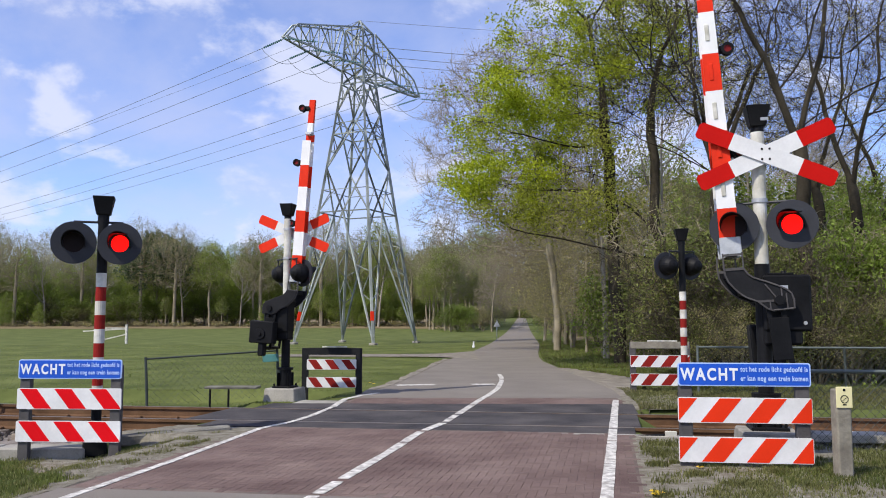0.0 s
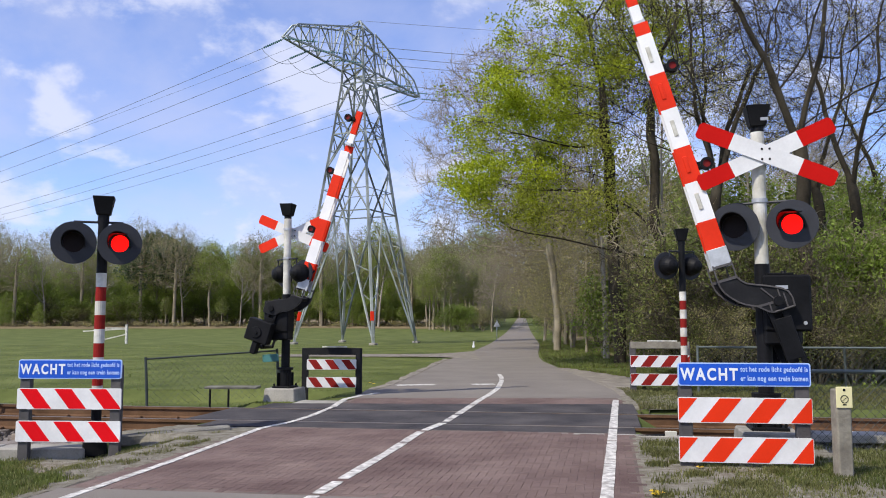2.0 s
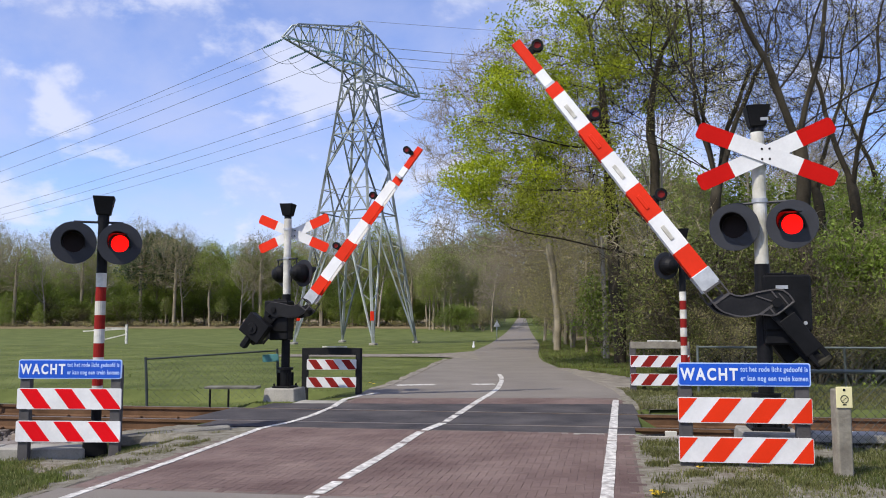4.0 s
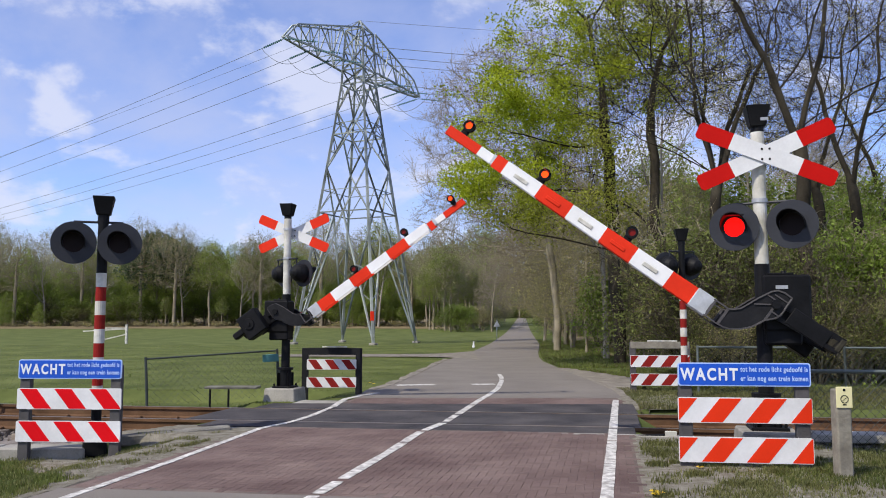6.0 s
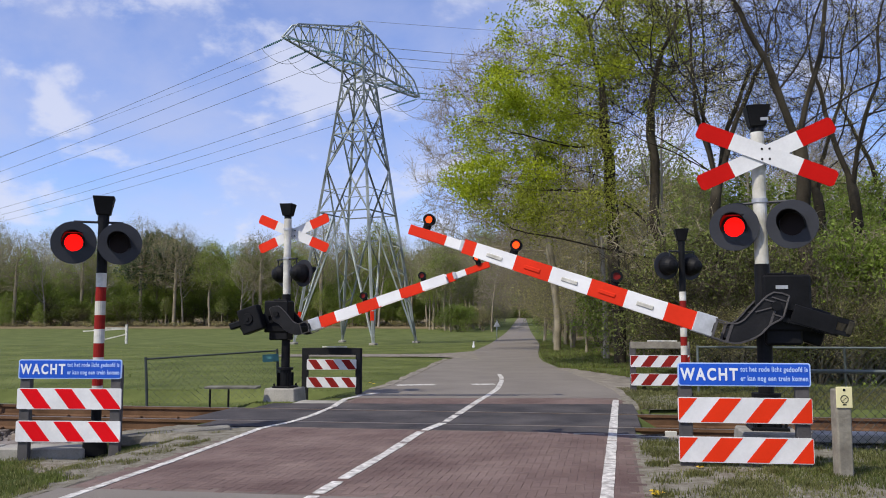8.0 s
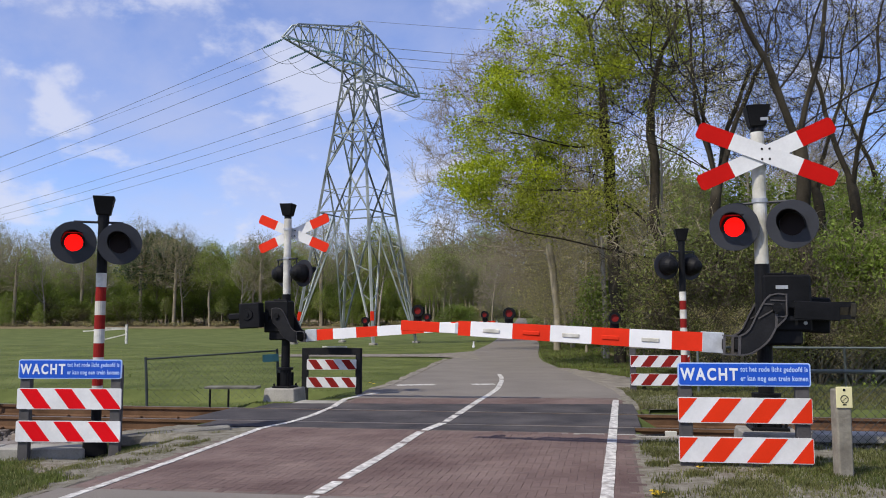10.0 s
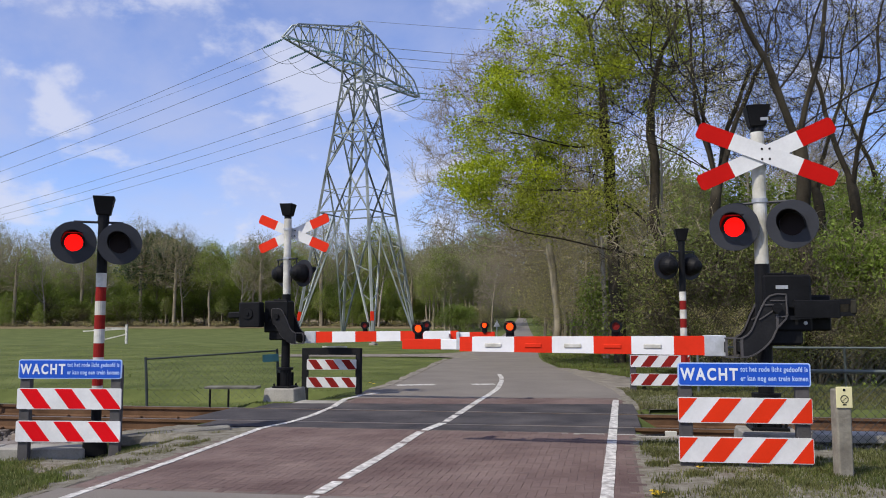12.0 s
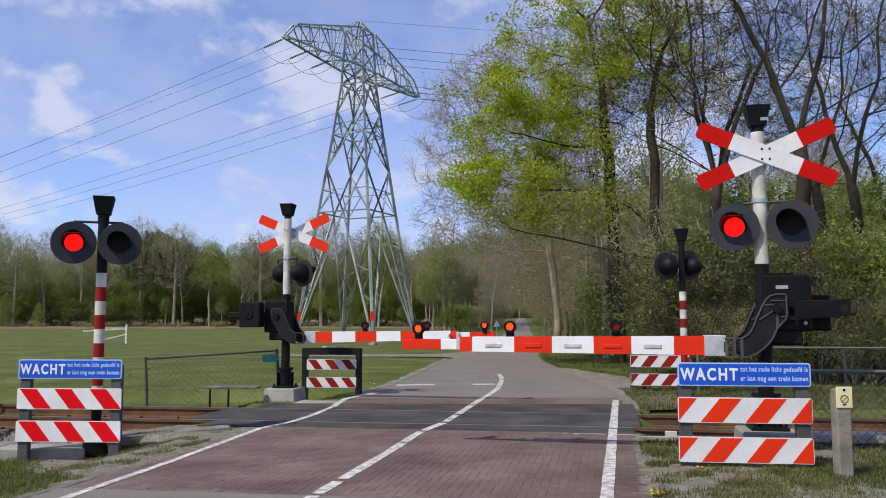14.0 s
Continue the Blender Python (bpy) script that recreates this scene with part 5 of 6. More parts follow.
def build_trees():
    rng = random.Random(7)
    # the leafy oak that overhangs the road
    sk = timber(1, colonise(12, [(0, 0, -0.2), (-0.1, 0, 3.2), (-0.15, 0.1, 6.0), (-0.5, 0, 9.0), (-0.9, 0, 11.0)],
                            [(-1.0, 0.2, 9.8, 3.5, 3.2, 3.0, 5), (-3.3, -0.4, 7.4, 2.2, 2.4, 1.9, 3), (-3.5, -0.8, 5.5, 2.3, 2.0, 1.0, 1.6), (-0.6, 0.4, 12.6, 2.8, 2.8, 1.7, 2.5)],
                            1700, 0.42, 4.5, 0.62, 0.30), 0.19, 0.007, 3, 0.5)
    tree("oak", pose(5.6, 26.0, -0.1), "large oak with fresh yellow-green leaves overhanging the road", M_BARK_DARK, M_LEAF, sk,
         foliage(sk[2], 1, 38, 0.094, 0.19, 0.95, flat=0.5, clump=0.06, patch=0.95))
    # its neighbour, with long low limbs over the road and leaves only just out
    sk = timber(2, colonise(14, [(0, 0, -0.2), (-0.1, 0, 4.0), (-0.25, 0.1, 7.0), (-0.1, 0, 9.5)],
                            [(-3.2, -0.6, 4.6, 2.8, 1.3, 0.8, 3.2), (-2.1, 0.2, 6.0, 2.2, 1.6, 1.0, 2.2), (0.1, 0, 9.8, 2.8, 2.8, 3.0, 3), (1.2, 0, 12.0, 2.6, 2.6, 2.0, 1)],
                            1350, 0.40, 4.5, 0.62, 0.32,
                            limbs=([(0, 0, 3.0), (-1.2, -0.2, 3.4), (-2.6, -0.4, 3.7), (-4.0, -0.5, 3.9), (-5.0, -0.6, 4.3)], [(0, 0, 4.1), (-1.0, 0.2, 4.9), (-2.2, 0.3, 5.3), (-3.6, 0.2, 5.4)])), 0.17, 0.007, 3, 0.55)
    low = [p for p in sk[2] if p[0] < -1.0 and p[2] < 7.5]
    V, F = foliage(low, 3, 14, 0.092, 0.18, 0.95, flat=0.5, clump=-0.10)
    V2, F2 = foliage([p for p in sk[2] if p[2] >= 7.0 and p[0] < 1.6], 4, 9, 0.075, 0.18, 0.9, flat=0.6, clump=-0.05)
    F += [tuple(i + len(V) for i in f) for f in F2]
    second = tree("oak", pose(6.55, 24.0, -0.1), "oak with long low limbs and half-open yellow-green leaves", M_BARK_DARK, M_LEAF_OLIVE, sk, (V + V2, F))
    # dark bare oaks
    sk = timber(3, colonise(23, [(0, 0, -0.2), (0.1, 0, 3.0), (0, 0, 5.6), (0.15, 0, 6.4)],
                            [(-1.7, 0, 9.4, 1.9, 2.2, 2.8, 3), (1.7, 0.2, 9.8, 2.2, 2.2, 2.8, 3), (0.2, 0.5, 11.8, 3.2, 3.0, 2.0, 2), (2.9, -0.6, 7.6, 1.7, 1.6, 1.1, 1.2), (-2.2, 0.4, 6.8, 1.3, 1.6, 0.8, 0.8)],
                            850, 0.38, 6.0, 0.66, 0.32,
                            limbs=([(-0.1, 0, 5.2), (-0.5, 0, 6.5), (-0.75, 0, 7.3), (-1.1, 0.2, 8.2), (-1.6, 0.3, 9.2)], [(0, 0, 6.3), (0.2, 0, 6.9), (0.5, 0, 7.3), (0.7, 0.1, 8.1), (0.8, 0.2, 9.3)],
                                   [(-0.5, 0, 6.6), (0.0, -0.3, 7.4), (0.25, -0.4, 8.1), (0.7, -0.4, 8.9)], [(0.1, 0, 5.8), (0.6, -0.3, 6.2), (1.1, -0.5, 6.5), (1.9, -0.8, 6.8)], [(0.5, 0, 7.3), (1.0, 0.3, 7.5), (2.0, 0.5, 8.1)])), 0.150, 0.0072, 6, 0.72)
    dark = tree("bare_oak", pose(8.0, 18.0, -0.1), "dark bare oak with crooked limbs against the sky", M_BARK_DARK, M_LEAF_BUD, sk, foliage(sk[2], 2, 3, 0.055, 0.14, 0.55, clump=-0.02, patch=0.4))
    for x, y, a, s in ((6.72, 20.0, 195, 0.88), (8.6, 25.5, 220, 1.05), (11.2, 22.0, 300, 0.95), (13.0, 28.0, 320, 1.1), (18.0, 33.0, 20, 1.1)):
        c = copy_thing(dark, pose(x, y, -0.1, 0, 0, a))
        c.scale = (s, s, s)
    # grey twiggy trees by the road
    sk = timber(4, colonise(31, [(0, 0, -0.2), (-0.1, 0, 3.0), (-0.5, 0, 6.0), (-0.9, 0, 9.5)],
                            [(-2.2, 0, 9.6, 4.6, 4.2, 5.0, 5), (-3.0, -0.3, 6.4, 3.9, 3.4, 2.4, 1.5), (-0.5, 0.2, 12.6, 3.0, 3.0, 2.6, 2), (-3.4, 0, 12.0, 2.4, 2.4, 2.4, 1.6), (1.5, 0, 6.0, 2.0, 2.5, 2.5, 1)],
                            3600, 0.42, 5.0, 0.50, 0.22), 0.17, 0.010, 6, 0.75, 0.25)
    grey = tree("budding_tree", pose(5.3, 38.0, -0.1), "grey twiggy tree just coming into bud", M_BARK_MID, M_LEAF_MAUVE, sk, foliage(sk[2], 3, 2, 0.055, 0.06, 0.6))
    wide = copy_thing(grey, pose(7.2, 48.0, -0.1, 0, 0, -15))
    wide.scale = (0.85, 0.85, 0.8)
    # slender trees of the roadside wood, twiggy down to the ground, in olive bud
    sk = timber(5, colonise(37, [(0, 0, -0.2), (0.05, 0, 3.0), (-0.1, 0, 7.0)],
                            [(-0.6, 0, 3.4, 2.6, 2.2, 2.2, 2), (-0.4, 0, 6.6, 2.6, 2.4, 2.6, 3), (0, 0, 9.0, 1.8, 1.8, 1.8, 1.5)],
                            900, 0.42, 4.0, 0.62, 0.25), 0.09, 0.008, 5, 0.7, 0.2)
    slim = tree("roadside_tree", pose(6.0, 31.0, -0.1, 0, 0, 20), "slender twiggy roadside tree in olive-brown bud", M_BARK_MID, M_LEAF_BUD, sk, foliage(sk[2], 6, 3, 0.08, 0.15, 0.85))
    slim.scale = (0.62, 0.62, 0.62)
    for x, y, a, s in ((6.1, 35.0, 200, 0.7), (7.2, 29.5, 140, 0.55), (7.8, 33.5, 70, 0.65), (8.9, 28.5, 310, 0.6), (6.4, 41.0, 10, 0.8), (8.2, 38.0, 250, 0.8), (10.4, 32.0, 40, 0.65), (6.4, 47.0, 90, 0.95),
                       (10.5, 39.0, 180, 0.8), (12.6, 36.0, 120, 0.75), (7.0, 52.0, 330, 1.05), (9.3, 47.0, 60, 0.9), (7.3, 59.0, 15, 1.2), (15.0, 42.0, 210, 0.9), (13.0, 47.0, 300, 0.95), (17.5, 37.0, 20, 0.8)):
        c = copy_thing(slim, pose(x, y, -0.1, 0, 0, a))
        c.scale = (s, s, s)
    for x, y, a, s in ((19.5, 44.0, 99, 0.8), (9.5, 50.0, 260, 0.7), (16.0, 54.0, 310, 0.75), (27.0, 58.0, 40, 0.9)):
        c = copy_thing(grey, pose(x, y, -0.1, 0, 0, a))
        c.scale = (s, s, s)
    for y in (52, 60, 69, 79, 92, 106, 120, 138, 156, 176, 200, 226):
        for side in (1, -1):
            if side < 0 and y < 100:
                continue
            x = road_mid(y) + side * (road_half(y) + rng.uniform(1.8, 3.2))
            s = rng.uniform(0.7, 0.95) * (1.0 if y < 110 else 0.85)
            c = copy_thing(grey if rng.random() < 0.6 else slim, pose(x, y, rise(y) - 0.1, 0, 0, rng.uniform(-50, 50) + (0 if side > 0 else 180)))
            c.scale = (s, s, s)
    # trees of the far wood; leaf and bark colours are lightened in place of haze
    woods = []
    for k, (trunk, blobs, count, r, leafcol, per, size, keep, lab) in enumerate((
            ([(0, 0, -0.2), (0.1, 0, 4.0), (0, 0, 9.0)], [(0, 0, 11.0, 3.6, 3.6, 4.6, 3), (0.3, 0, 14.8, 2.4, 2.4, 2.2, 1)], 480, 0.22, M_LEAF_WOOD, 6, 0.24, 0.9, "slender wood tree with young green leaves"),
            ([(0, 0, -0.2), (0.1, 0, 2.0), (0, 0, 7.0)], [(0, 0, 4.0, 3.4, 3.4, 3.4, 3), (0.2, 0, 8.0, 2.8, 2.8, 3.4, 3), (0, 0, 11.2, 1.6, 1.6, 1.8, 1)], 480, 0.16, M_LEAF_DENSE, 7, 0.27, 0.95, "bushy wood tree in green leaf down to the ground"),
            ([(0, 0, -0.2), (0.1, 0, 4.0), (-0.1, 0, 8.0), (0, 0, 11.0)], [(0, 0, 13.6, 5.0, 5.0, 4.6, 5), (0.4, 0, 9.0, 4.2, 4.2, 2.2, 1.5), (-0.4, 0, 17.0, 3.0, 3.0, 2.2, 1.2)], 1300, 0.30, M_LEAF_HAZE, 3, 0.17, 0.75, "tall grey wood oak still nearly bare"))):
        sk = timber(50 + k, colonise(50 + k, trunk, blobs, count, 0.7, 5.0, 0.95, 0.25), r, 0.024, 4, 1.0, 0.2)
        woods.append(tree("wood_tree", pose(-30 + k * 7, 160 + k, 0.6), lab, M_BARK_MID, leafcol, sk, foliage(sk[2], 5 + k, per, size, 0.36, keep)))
    sk = grow(61, 17.0, 0.2, 0.5, (16, 6, 4), spread=0.8, lift=0.05, crook=0.12)
    pine = tree("pine", pose(-51, 152, 0.6), "dark green pine rising over the wood edge", M_BARK, M_NEEDLE, sk, foliage(sk[2], 8, 8, 0.42, 0.3, 1.0))
    for x, y in ((-54.5, 156),):
        copy_thing(pine, pose(x, y, 0.6, 0, 0, x * 31))
    # the wood edge across the meadow: tall grey oaks before, leafy trees between and behind
    rng = random.Random(21)
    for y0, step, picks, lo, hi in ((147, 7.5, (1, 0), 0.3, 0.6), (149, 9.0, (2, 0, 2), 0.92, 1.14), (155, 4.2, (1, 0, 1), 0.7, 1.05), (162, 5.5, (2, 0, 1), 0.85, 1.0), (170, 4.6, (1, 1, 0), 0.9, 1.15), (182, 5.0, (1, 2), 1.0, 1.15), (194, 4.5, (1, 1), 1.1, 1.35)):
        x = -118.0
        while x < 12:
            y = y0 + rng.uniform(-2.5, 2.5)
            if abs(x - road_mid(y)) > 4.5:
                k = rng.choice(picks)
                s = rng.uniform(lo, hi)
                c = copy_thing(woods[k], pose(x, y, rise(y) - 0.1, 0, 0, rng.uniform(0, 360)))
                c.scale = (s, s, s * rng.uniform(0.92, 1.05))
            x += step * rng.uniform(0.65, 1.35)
    # the nearer end of the wood left of the road, and its far end
    for i in range(22):
        y = rng.uniform(112, 150)
        x = road_mid(y) - 5 - rng.uniform(0, 16) * (y - 85) / 65
        c = copy_thing(woods[(0, 2, 2, 0)[i % 4]], pose(x, y, rise(y) - 0.1, 0, 0, rng.uniform(0, 360)))
        s = rng.uniform(0.5, 0.78)
        c.scale = (s, s, s)
    for i in range(26):
        y = rng.uniform(300, 345)
        c = copy_thing(woods[i % 3], pose(road_mid(y) + rng.uniform(-22, 22), y, rise(y) - 0.1, 0, 0, rng.uniform(0, 360)))
    for i in range(50):
        y = rng.uniform(300, 350)
        c = copy_thing(woods[1], pose(road_mid(y) + rng.uniform(-24, 24), y, rise(y) - 1.5, 0, 0, rng.uniform(0, 360)))
        c.scale = (1.2, 1.2, 0.8)
    # leafy trees close behind the bare oaks
    for x, y, a, k in ((10.6, 31.0, 40, 0.5), (12.2, 33.0, 120, 0.58), (13.8, 31.5, 200, 0.52), (15.6, 33.5, 290, 0.56), (17.2, 32.0, 10, 0.55), (11.4, 36.0, 70, 0.6), (14.6, 37.0, 160, 0.62), (18.5, 37.0, 250, 0.62)):
        c = copy_thing(woods[1], pose(x, y, -0.1, 0, 0, a))
        c.scale = (k, k, k)
    # wood behind the fence, right of the road
    for i in range(34):
        y = rng.uniform(40, 95)
        x = road_mid(y) + 5 + rng.uniform(0, 1) * (0.55 * y)
        c = copy_thing(woods[rng.choice((0, 1, 1, 2))], pose(x, y, -0.1, 0, 0, rng.uniform(0, 360)))
        s = rng.uniform(0.4, 0.72)
        c.scale = (s, s, s)
    # birch with a pale trunk
    sk = grow(71, 12.0, 0.10, 0.4, (12, 6, 4), spread=0.5, lift=0.2, crook=0.08)
    birch = tree("birch", pose(5.75, 29.0, -0.1), "thin birch with a pale trunk at the road edge", M_BARK_PALE, M_LEAF_BUD, sk, foliage(sk[2], 9, 2, 0.1, 0.12, 0.5))
    for x, y in ((6.6, 42.0), (8.4, 31.0), (12.5, 33.0)):
        copy_thing(birch, pose(x, y, -0.1, 0, 0, 40 * x))
    for i in range(7):
        y = rng.uniform(144, 150)
        c = copy_thing(birch, pose(-0.56 * y + i * 11.6 + rng.uniform(-2, 2), y, rise(y) - 0.1, 0, 0, 50 * i))
        s = rng.uniform(0.9, 1.35)
        c.scale = (s * 1.5, s * 1.5, s)
    # bare sunlit tangles before the dark wood
    sk = timber(9, colonise(91, [(0, 0, -0.2), (-0.2, 0, 1.4), (-0.5, 0, 2.5)], [(-1.3, 0, 3.4, 1.3, 0.7, 0.75, 3), (0.2, 0, 3.2, 0.8, 0.7, 0.9, 1)], 170, 0.24, 3.0, 0.36, 0.60), 0.045, 0.009, 2, 0.4, -0.1, 1.1)
    tangle = tree("bare_shrub", pose(6.9, 19.2, -0.1), "pale tangled bare shrub lit by the sun", M_BARK_DRY, None, sk, None, "shrub")
    for x, y, a, k in ((9.6, 18.6, 0, 0.95), (10.6, 19.4, 200, 1.0), (5.9, 21.0, 30, 1.05)):
        c = copy_thing(tangle, pose(x, y, -0.1, 0, 0, a))
        c.scale = (k, k, k)
    # shrubs
    shrubs = []
    for k, (mt, lab, sz, kp) in enumerate(((M_LEAF_BRIGHT, "bright green bush in fresh leaf", 0.11, 0.7), (M_LEAF_DEEP, "deep green undergrowth bush", 0.07, 0.9), (M_LEAF_BUD, "brown twiggy undergrowth bush", 0.05, 0.6))):
        V, F, tips = [], [], []
        for st in range(5):
            a, b, c = grow(80 + k * 10 + st, 3.8, 0.035, 0.12, (8, 5, 4), spread=0.7, lift=0.15, crook=0.2, lean=(math.cos(st) * 0.35, math.sin(st) * 0.35))
            n = len(V)
            V += a
            F += [tuple(n + i for i in f) for f in b]
            tips += c
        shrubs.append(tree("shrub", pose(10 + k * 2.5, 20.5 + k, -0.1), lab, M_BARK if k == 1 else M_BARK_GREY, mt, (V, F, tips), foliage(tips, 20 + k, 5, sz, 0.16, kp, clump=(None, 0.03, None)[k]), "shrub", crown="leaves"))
    for i in range(100):
        y = 19.0 + 60 * rng.random() ** 1.5
        x = max(road_mid(y) + 4.4, 5.6) + rng.uniform(0, 1) ** 1.2 * (0.5 * y)
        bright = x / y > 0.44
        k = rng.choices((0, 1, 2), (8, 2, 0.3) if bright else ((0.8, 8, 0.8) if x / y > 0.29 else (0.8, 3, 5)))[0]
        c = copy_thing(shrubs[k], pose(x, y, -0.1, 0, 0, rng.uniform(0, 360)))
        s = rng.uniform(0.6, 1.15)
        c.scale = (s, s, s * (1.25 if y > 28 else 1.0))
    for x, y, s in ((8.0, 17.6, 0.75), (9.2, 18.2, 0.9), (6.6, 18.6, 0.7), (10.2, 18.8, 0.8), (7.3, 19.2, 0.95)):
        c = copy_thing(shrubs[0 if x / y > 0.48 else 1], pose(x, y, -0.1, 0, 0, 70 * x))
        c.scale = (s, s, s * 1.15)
    for x, y, s in ((6.3, 18.0, 0.5), (7.4, 18.4, 0.6), (8.6, 17.4, 0.55), (6.0, 19.6, 0.7), (7.9, 18.9, 0.8), (9.3, 17.9, 0.6), (6.9, 20.6, 0.8)):
        c = copy_thing(shrubs[1 if s > 0.55 else 2], pose(x, y, -0.1, 0, 0, 70 * x))
        c.scale = (s, s, s)
    for i in range(60):
        y = rng.uniform(147, 162)
        x = rng.uniform(-0.62, 0.04) * y
        c = copy_thing(shrubs[rng.choice((0, 1, 1))], pose(x, y, rise(y) - 0.1, 0, 0, rng.uniform(0, 360)))
        s = rng.uniform(0.6, 1.7)
        c.scale = (s * 1.2, s * 1.2, s)
    for i in range(34):
        y = 206 + rng.uniform(-3, 3)
        c = copy_thing(shrubs[1], pose(-128 + i * 4.3, y, rise(y) - 0.3, 0, 0, rng.uniform(0, 360)))
        c.scale = (1.9, 1.9, 2.6)
    for i in range(70):
        y = rng.uniform(136, 147)
        x = rng.uniform(-0.62, 0.02) * y
        c = copy_thing(shrubs[2], pose(x, y, rise(y) - 0.1, 0, 0, rng.uniform(0, 360)))
        s = rng.uniform(0.14, 0.32)
        c.scale = (s * 2.5, s * 2, s)
    for i in range(30):
        y = rng.uniform(75, 150)
        side = rng.choice((-1, 1)) if y > 100 else 1
        x = road_mid(y) + side * (road_half(y) + rng.uniform(1.8, 9))
        copy_thing(shrubs[rng.choice((0, 1, 2, 2))], pose(x, y, rise(y) - 0.1, 0, 0, rng.uniform(0, 360)))


build_trees()

# ---------------------------------------------------------------- grass


def build_grass():
    rng = random.Random(3)

    def blades(count, pick, material, h, name, label, lift=0.0, wide=0.0036):
        V, F = [], []
        for _ in range(count):
            p = pick()
            if p is None:
                continue
            x, y = p
            z = ground_z(x, y)
            a = rng.uniform(0, 6.28)
            L = h * rng.uniform(0.5, 1.3)
            b = Vector((math.cos(a), math.sin(a), 0)) * L * rng.uniform(0.2, 0.7)
            w = Vector((-math.sin(a), math.cos(a), 0)) * wide * (1 + 0.06 * y)
            n = len(V)
            o = Vector((x, y, z - 0.01 + lift))
            V += [o - w, o + w, o + b * 0.45 + Vector((0, 0, L * 0.65)) + w * 0.6, o + b * 0.45 + Vector((0, 0, L * 0.65)) - w * 0.6, o + b + Vector((0, 0, L))]
            F += [(n, n + 1, n + 2, n + 3), (n + 3, n + 2, n + 4)]
        ob = mesh_object(name, V, F, material)
        tagged(ob, label, "grass", kind="stuff")

    def left_near():
        y = rng.uniform(4.2, 9.0)
        x = road_mid(y) - 2.45 - rng.uniform(0, 1) ** 0.8 * 4.4
        over = x - left_shoulder(y) - 0.35 * noise.noise((x * 1.6, y * 1.6, 7))
        if over > 0 and rng.random() < 0.72 + over:
            return None
        if y > 8.3 and rng.random() < 0.6:
            return None
        return (x, y)

    def right_near():
        y = rng.uniform(4.6, 8.4)
        x = road_mid(y) + 2.7 + rng.uniform(0, 4.5)
        if noise.noise((x * 0.9, y * 0.9, 5)) < (0.02 if x < 4.0 else -0.35):
            return None
        return (x, y)

    def right_green():
        y = rng.uniform(4.4, 7.6)
        x = road_mid(y) + 3.35 + 3.6 * rng.random() - 0.25 * max(0.0, 6.2 - y)
        if noise.noise((x * 1.1, y * 1.1, 9)) < 0.22 - 0.30 * (x - road_mid(y) - 3.2):
            return None
        return (x, y)

    spots = []
    for i in range(130):
        y = rng.uniform(4.8, 9.35)
        spots.append((road_mid(y) + 2.30 + 3.4 * rng.random() ** 1.4, y, rng.uniform(0.04, 0.16)))
    spots += [(road_mid(y) + d, y, r) for d, y, r in ((2.55, 8.75, 0.22), (2.85, 8.6, 0.2), (2.45, 8.2, 0.14), (3.2, 8.75, 0.2), (2.7, 7.0, 0.1), (3.0, 6.6, 0.14), (2.4, 7.5, 0.08))] * 4

    def tufts():
        x, y, r = rng.choice(spots)
        return (rng.gauss(x, r * 0.6), rng.gauss(y, r * 0.6))

    def right_past():
        y = rng.uniform(12.4, 16.2)
        x = road_mid(y) + road_half(y) + 0.15 + 7 * rng.random() ** 1.3
        if y < track_y(x) + 1.4:
            return None
        return (x, y)

    def behind_track():
        y = 12.9 + 36 * rng.random() ** 2.2
        x = rng.uniform(-0.62, 0.5 if y < 20 else 0.12) * y * 1.05 - 1
        if y < track_y(x) + 1.55 or (30.0 < y < 35.0 and -7 < x < 1):
            return None
        if abs(x - road_mid(y)) < road_half(y) + 0.35:
            return None
        return (x, y)

    def left_tufts():
        y = rng.uniform(4.8, 9.7)
        x = road_mid(y) - 2.36 - 2.2 * rng.random() ** 1.3
        if x < left_shoulder(y) - 0.3 or noise.noise((x * 2.6, y * 2.6, 12)) < 0.08:
            return None
        return (x, y)

    blades(16000, left_tufts, M_BLADE_PALE, 0.04, "shoulder_tufts", "small green tufts on the bare shoulder", 0.03, 0.0026)
    blades(14000, left_tufts, M_DRY, 0.035, "dry_shoulder_tufts", "small dry tufts on the bare shoulder", 0.03, 0.0026)
    blades(12000, tufts, M_BLADE_PALE, 0.05, "grass_tufts", "small green tufts on the gritty verge", 0.03)
    blades(9000, tufts, M_DRY, 0.04, "dry_tufts", "small dry tufts on the gritty verge", 0.03)
    blades(20000, right_past, M_DRY, 0.06, "dry_grass_by_rails", "straw-coloured grass beside the rails", 0.01)
    blades(9000, right_past, M_BLADE_PALE, 0.06, "grass_by_rails", "green tufts beside the rails", 0.01)
    blades(80000, left_near, M_BLADE, 0.052, "grass_near", "fresh green verge grass", 0.01, 0.0026)
    blades(7000, left_near, M_DRY, 0.045, "dry_grass_near", "dry stalks in the verge grass", 0.01, 0.0026)
    blades(20000, right_near, M_BLADE_PALE, 0.04, "grass_verge", "short patchy verge grass", 0.025)
    blades(34000, right_near, M_DRY, 0.035, "dry_grass", "dry straw-coloured verge grass", 0.025)
    blades(52000, right_green, M_BLADE, 0.055, "green_verge", "thick green grass by the marker post", 0.02, 0.0028)
    def right_far():
        y = 16.0 + 42 * rng.random() ** 1.5
        edge = road_mid(y) + road_half(y)
        if y < 23:
            edge += 1.15 * max(0.0, 1 - abs(y - 18.9) / 4.4)
        x = edge + 0.1 + 3.6 * rng.random() ** 1.2
        if noise.noise((x * 0.8, y * 0.5, 15)) < -0.25:
            return None
        return (x, y)

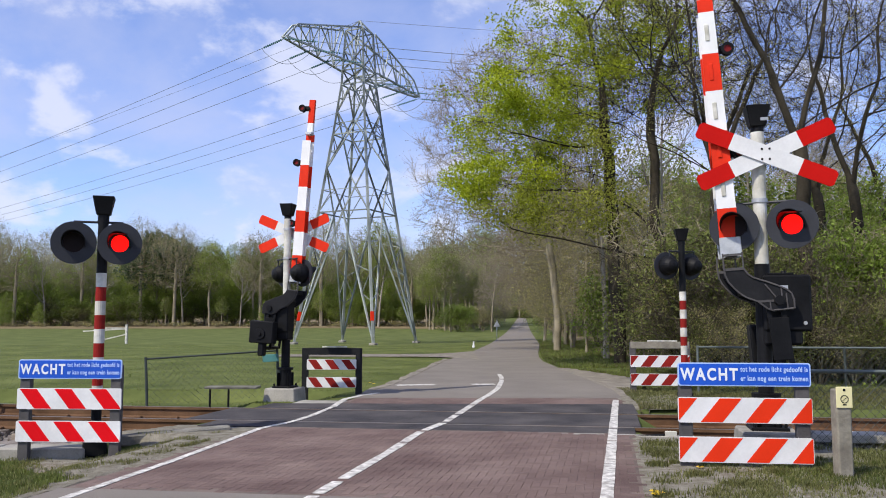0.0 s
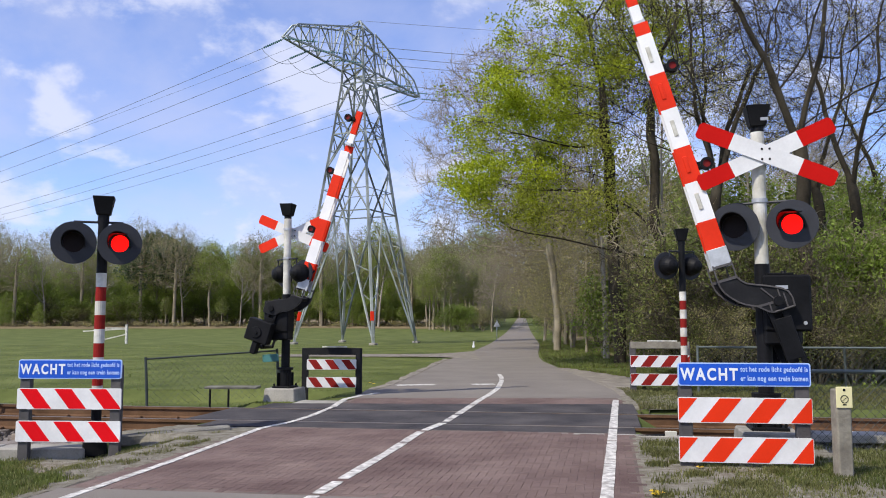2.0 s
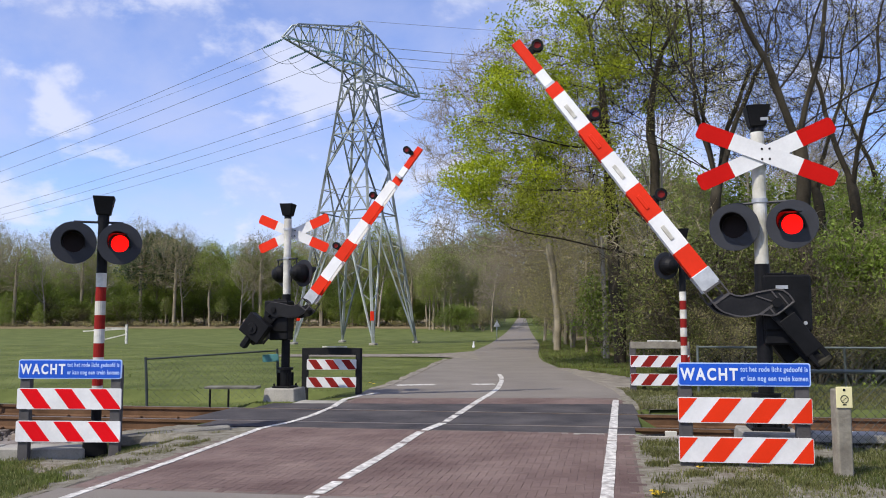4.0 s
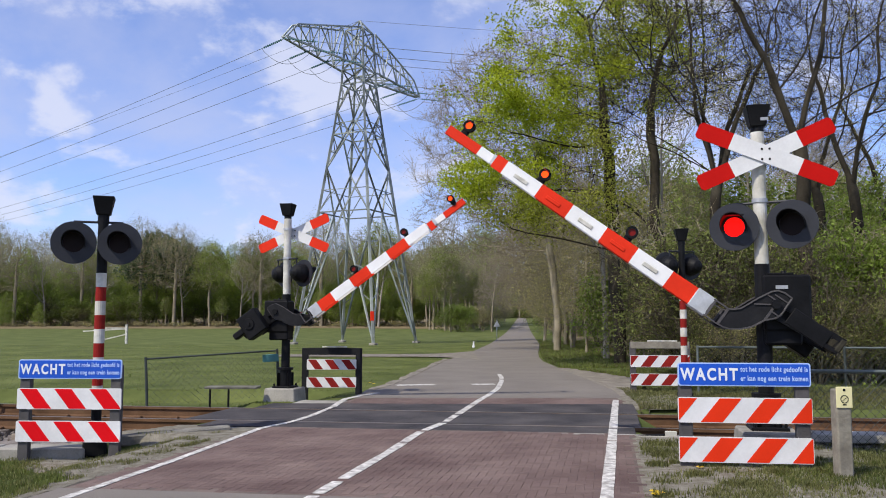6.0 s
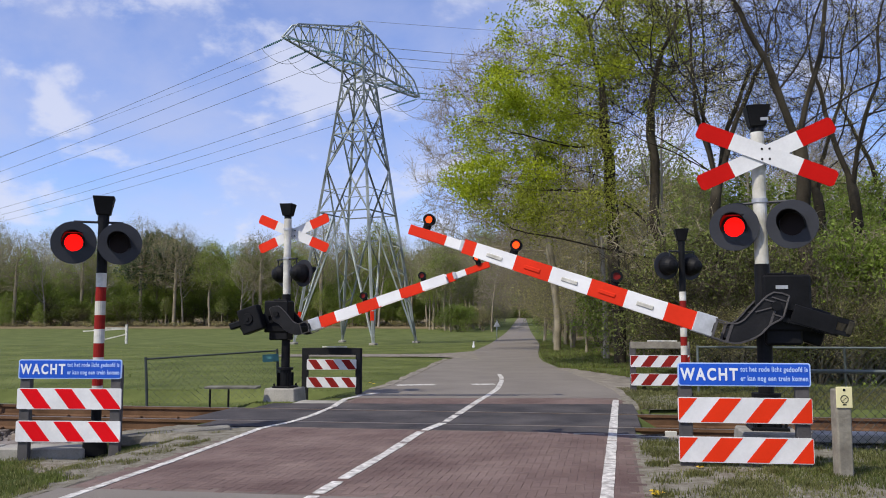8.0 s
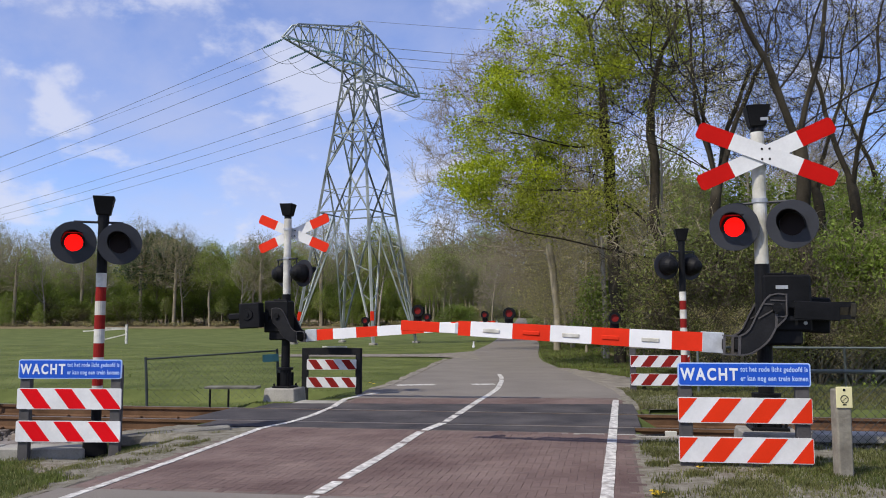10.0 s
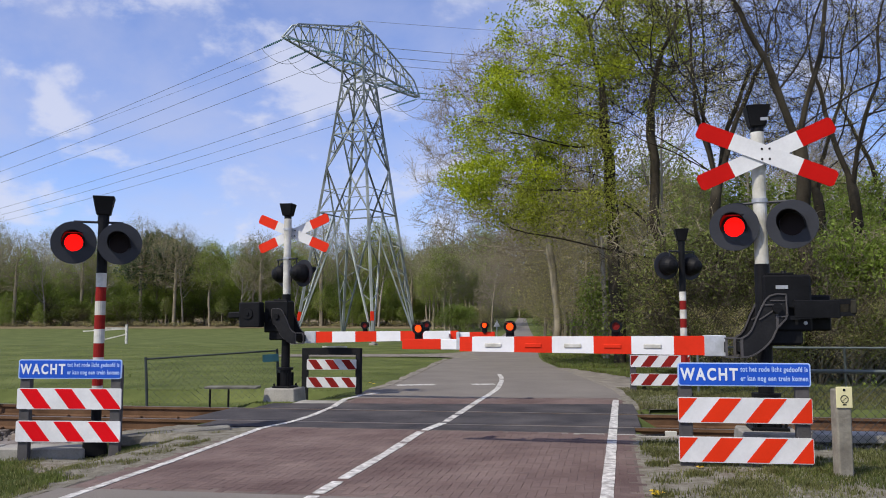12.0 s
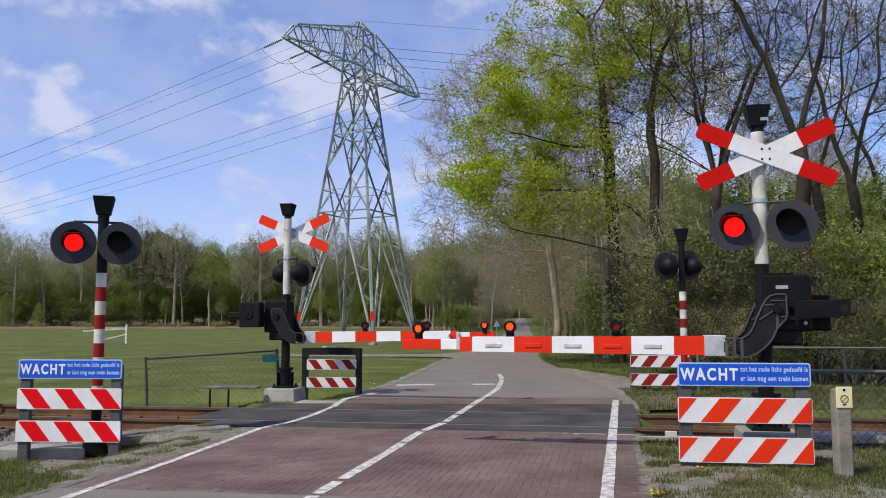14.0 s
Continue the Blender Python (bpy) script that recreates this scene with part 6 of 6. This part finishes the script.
    blades(42000, right_far, M_BLADE_FRESH, 0.085, "roadside_grass", "rough green grass along the wood", 0.02)
    blades(26000, right_far, M_DRY, 0.09, "dry_roadside_grass", "dry straw among the roadside grass", 0.02)
    blades(50000, behind_track, M_BLADE_FRESH, 0.03, "grass_past_track", "grass between track and fence")
    blades(14000, behind_track, M_DRY, 0.035, "dry_grass_past_track", "dry tufts along the track")
    V, F = [], []
    for _ in range(17000):
        y = rng.uniform(4.8, 9.2)
        x = road_mid(y) + (2.25 + 3.2 * rng.random() ** 1.2 if rng.random() < 0.68 else -2.3 - 2.0 * rng.random())
        r = rng.uniform(0.004, 0.013)
        if x < left_shoulder(y):
            continue
        z = max(ground_z(x, y), -0.02 if x > 0 else -9) + (0.004 if x > 0 else 0.03)
        n = len(V)
        V += [(x - r, y, z - r), (x + r * 0.6, y - r, z - r), (x + r * 0.5, y + r, z - r), (x, y, z + r * 0.8)]
        F += [(n, n + 1, n + 3), (n + 1, n + 2, n + 3), (n + 2, n, n + 3)]
    tagged(mesh_object("grit", V, F, M_GRAVEL), "loose grit and small stones on the verge", "gravel", kind="stuff")
    # dandelions
    for x, y in ((at_px(1142, 6.2), 6.2), (at_px(1150, 6.17), 6.17), (at_px(1158, 6.21), 6.21), (at_px(1147, 6.28), 6.28), (at_px(662, 17.2), 17.2), (at_px(655, 17.4), 17.4), (at_px(1228, 7.3), 7.3)):
        t = thing("dandelion", pose(x, y, ground_z(x, y)), "yellow dandelion in the verge", "flower", "dandelions")
        t.scale = (0.9, 0.9, 0.9)
        part("stem", rod(B(), (0, 0, -0.02), (0.01, 0, 0.05), 0.004, None, 5), M_BLADE, t)
        bm = B()
        for i in range(14):
            a = i * 0.449 * math.pi
            box(bm, (0.04, 0.012, 0.004), (0.01 + 0.018 * math.cos(a), 0.018 * math.sin(a), 0.055), 0, Matrix.Rotation(a, 3, "Z"))
        part("flower_head", bm, M_DANDELION, t)


build_grass()
build_bricks()

# ---------------------------------------------------------------- what moves
TIMES = (0.0, 0.75, 1.0, 1.5, 2.0, 2.5, 3.0, 5.3, 6.0, 6.5, 7.0, 7.5, 8.0, 8.2, 9.0, 9.6, 10.0, 10.3, 10.5, 10.7, 14.0)
NEAR_ANGLE = (86.0, 86.0, 85.2, 79.5, 73.8, 68.8, 63.7, 42.0, 36.1, 32.0, 27.6, 23.2, 18.7, 17.0, 9.8, 5.4, 3.1, 1.5, 0.5, 0.1, 0.1)
FAR_ANGLE = (86.0, 86.0, 85.2, 79.6, 72.5, 67.8, 62.8, 42.0, 35.5, 31.2, 26.8, 22.6, 18.4, 16.5, 10.0, 6.0, 3.6, 2.2, 1.2, 0.9, 0.9)


def motions():
    for (boom, piv, axis, lift), angles in zip(BOOMS, (NEAR_ANGLE, FAR_ANGLE)):
        walk(boom, [(t, pose(piv[0] + axis[0], piv[1], piv[2] + axis[1], 0, a) @ pose(-axis[0], 0, lift - axis[1])) for t, a in zip(TIMES, angles)])
    for ob, closed, opened, phase in SHUTTERS:
        dark = (5.15, 6.35) if ob.parent.parent == LEFT_SIGNAL else None
        if phase == "tip":
            walk(ob, [(0.0, closed), (4.2, closed), (4.27, opened), (9.6, opened), (9.67, closed), (11.23, closed), (11.3, opened), (14.0, opened)])
            continue
        if phase == "dark":
            continue
        start = 11.25 if phase.endswith("late") else 0.0
        if phase.endswith("boom"):
            dark = (9.6, 11.17)
        spans = []
        for n in range(-1, 23):
            a = 0.10 + 0.6535 * n
            on, off = (a, a + 0.42) if phase.startswith("left") else (a + 0.38, a + 0.6535)
            if off <= start or on >= 14.0 or (dark and off > dark[0] and on < dark[1]):
                continue
            spans.append((on, off))
        rows = [(0.0, opened if spans[0][0] <= 0 else closed)]
        for on, off in spans:
            if on > 0.05:
                rows += [(on - 0.017, closed), (on + 0.017, opened)]
            if off < 13.95:
                rows += [(off - 0.017, opened), (off + 0.017, closed)]
        rows.append((14.0, rows[-1][1]))
        walk(ob, rows)


motions()
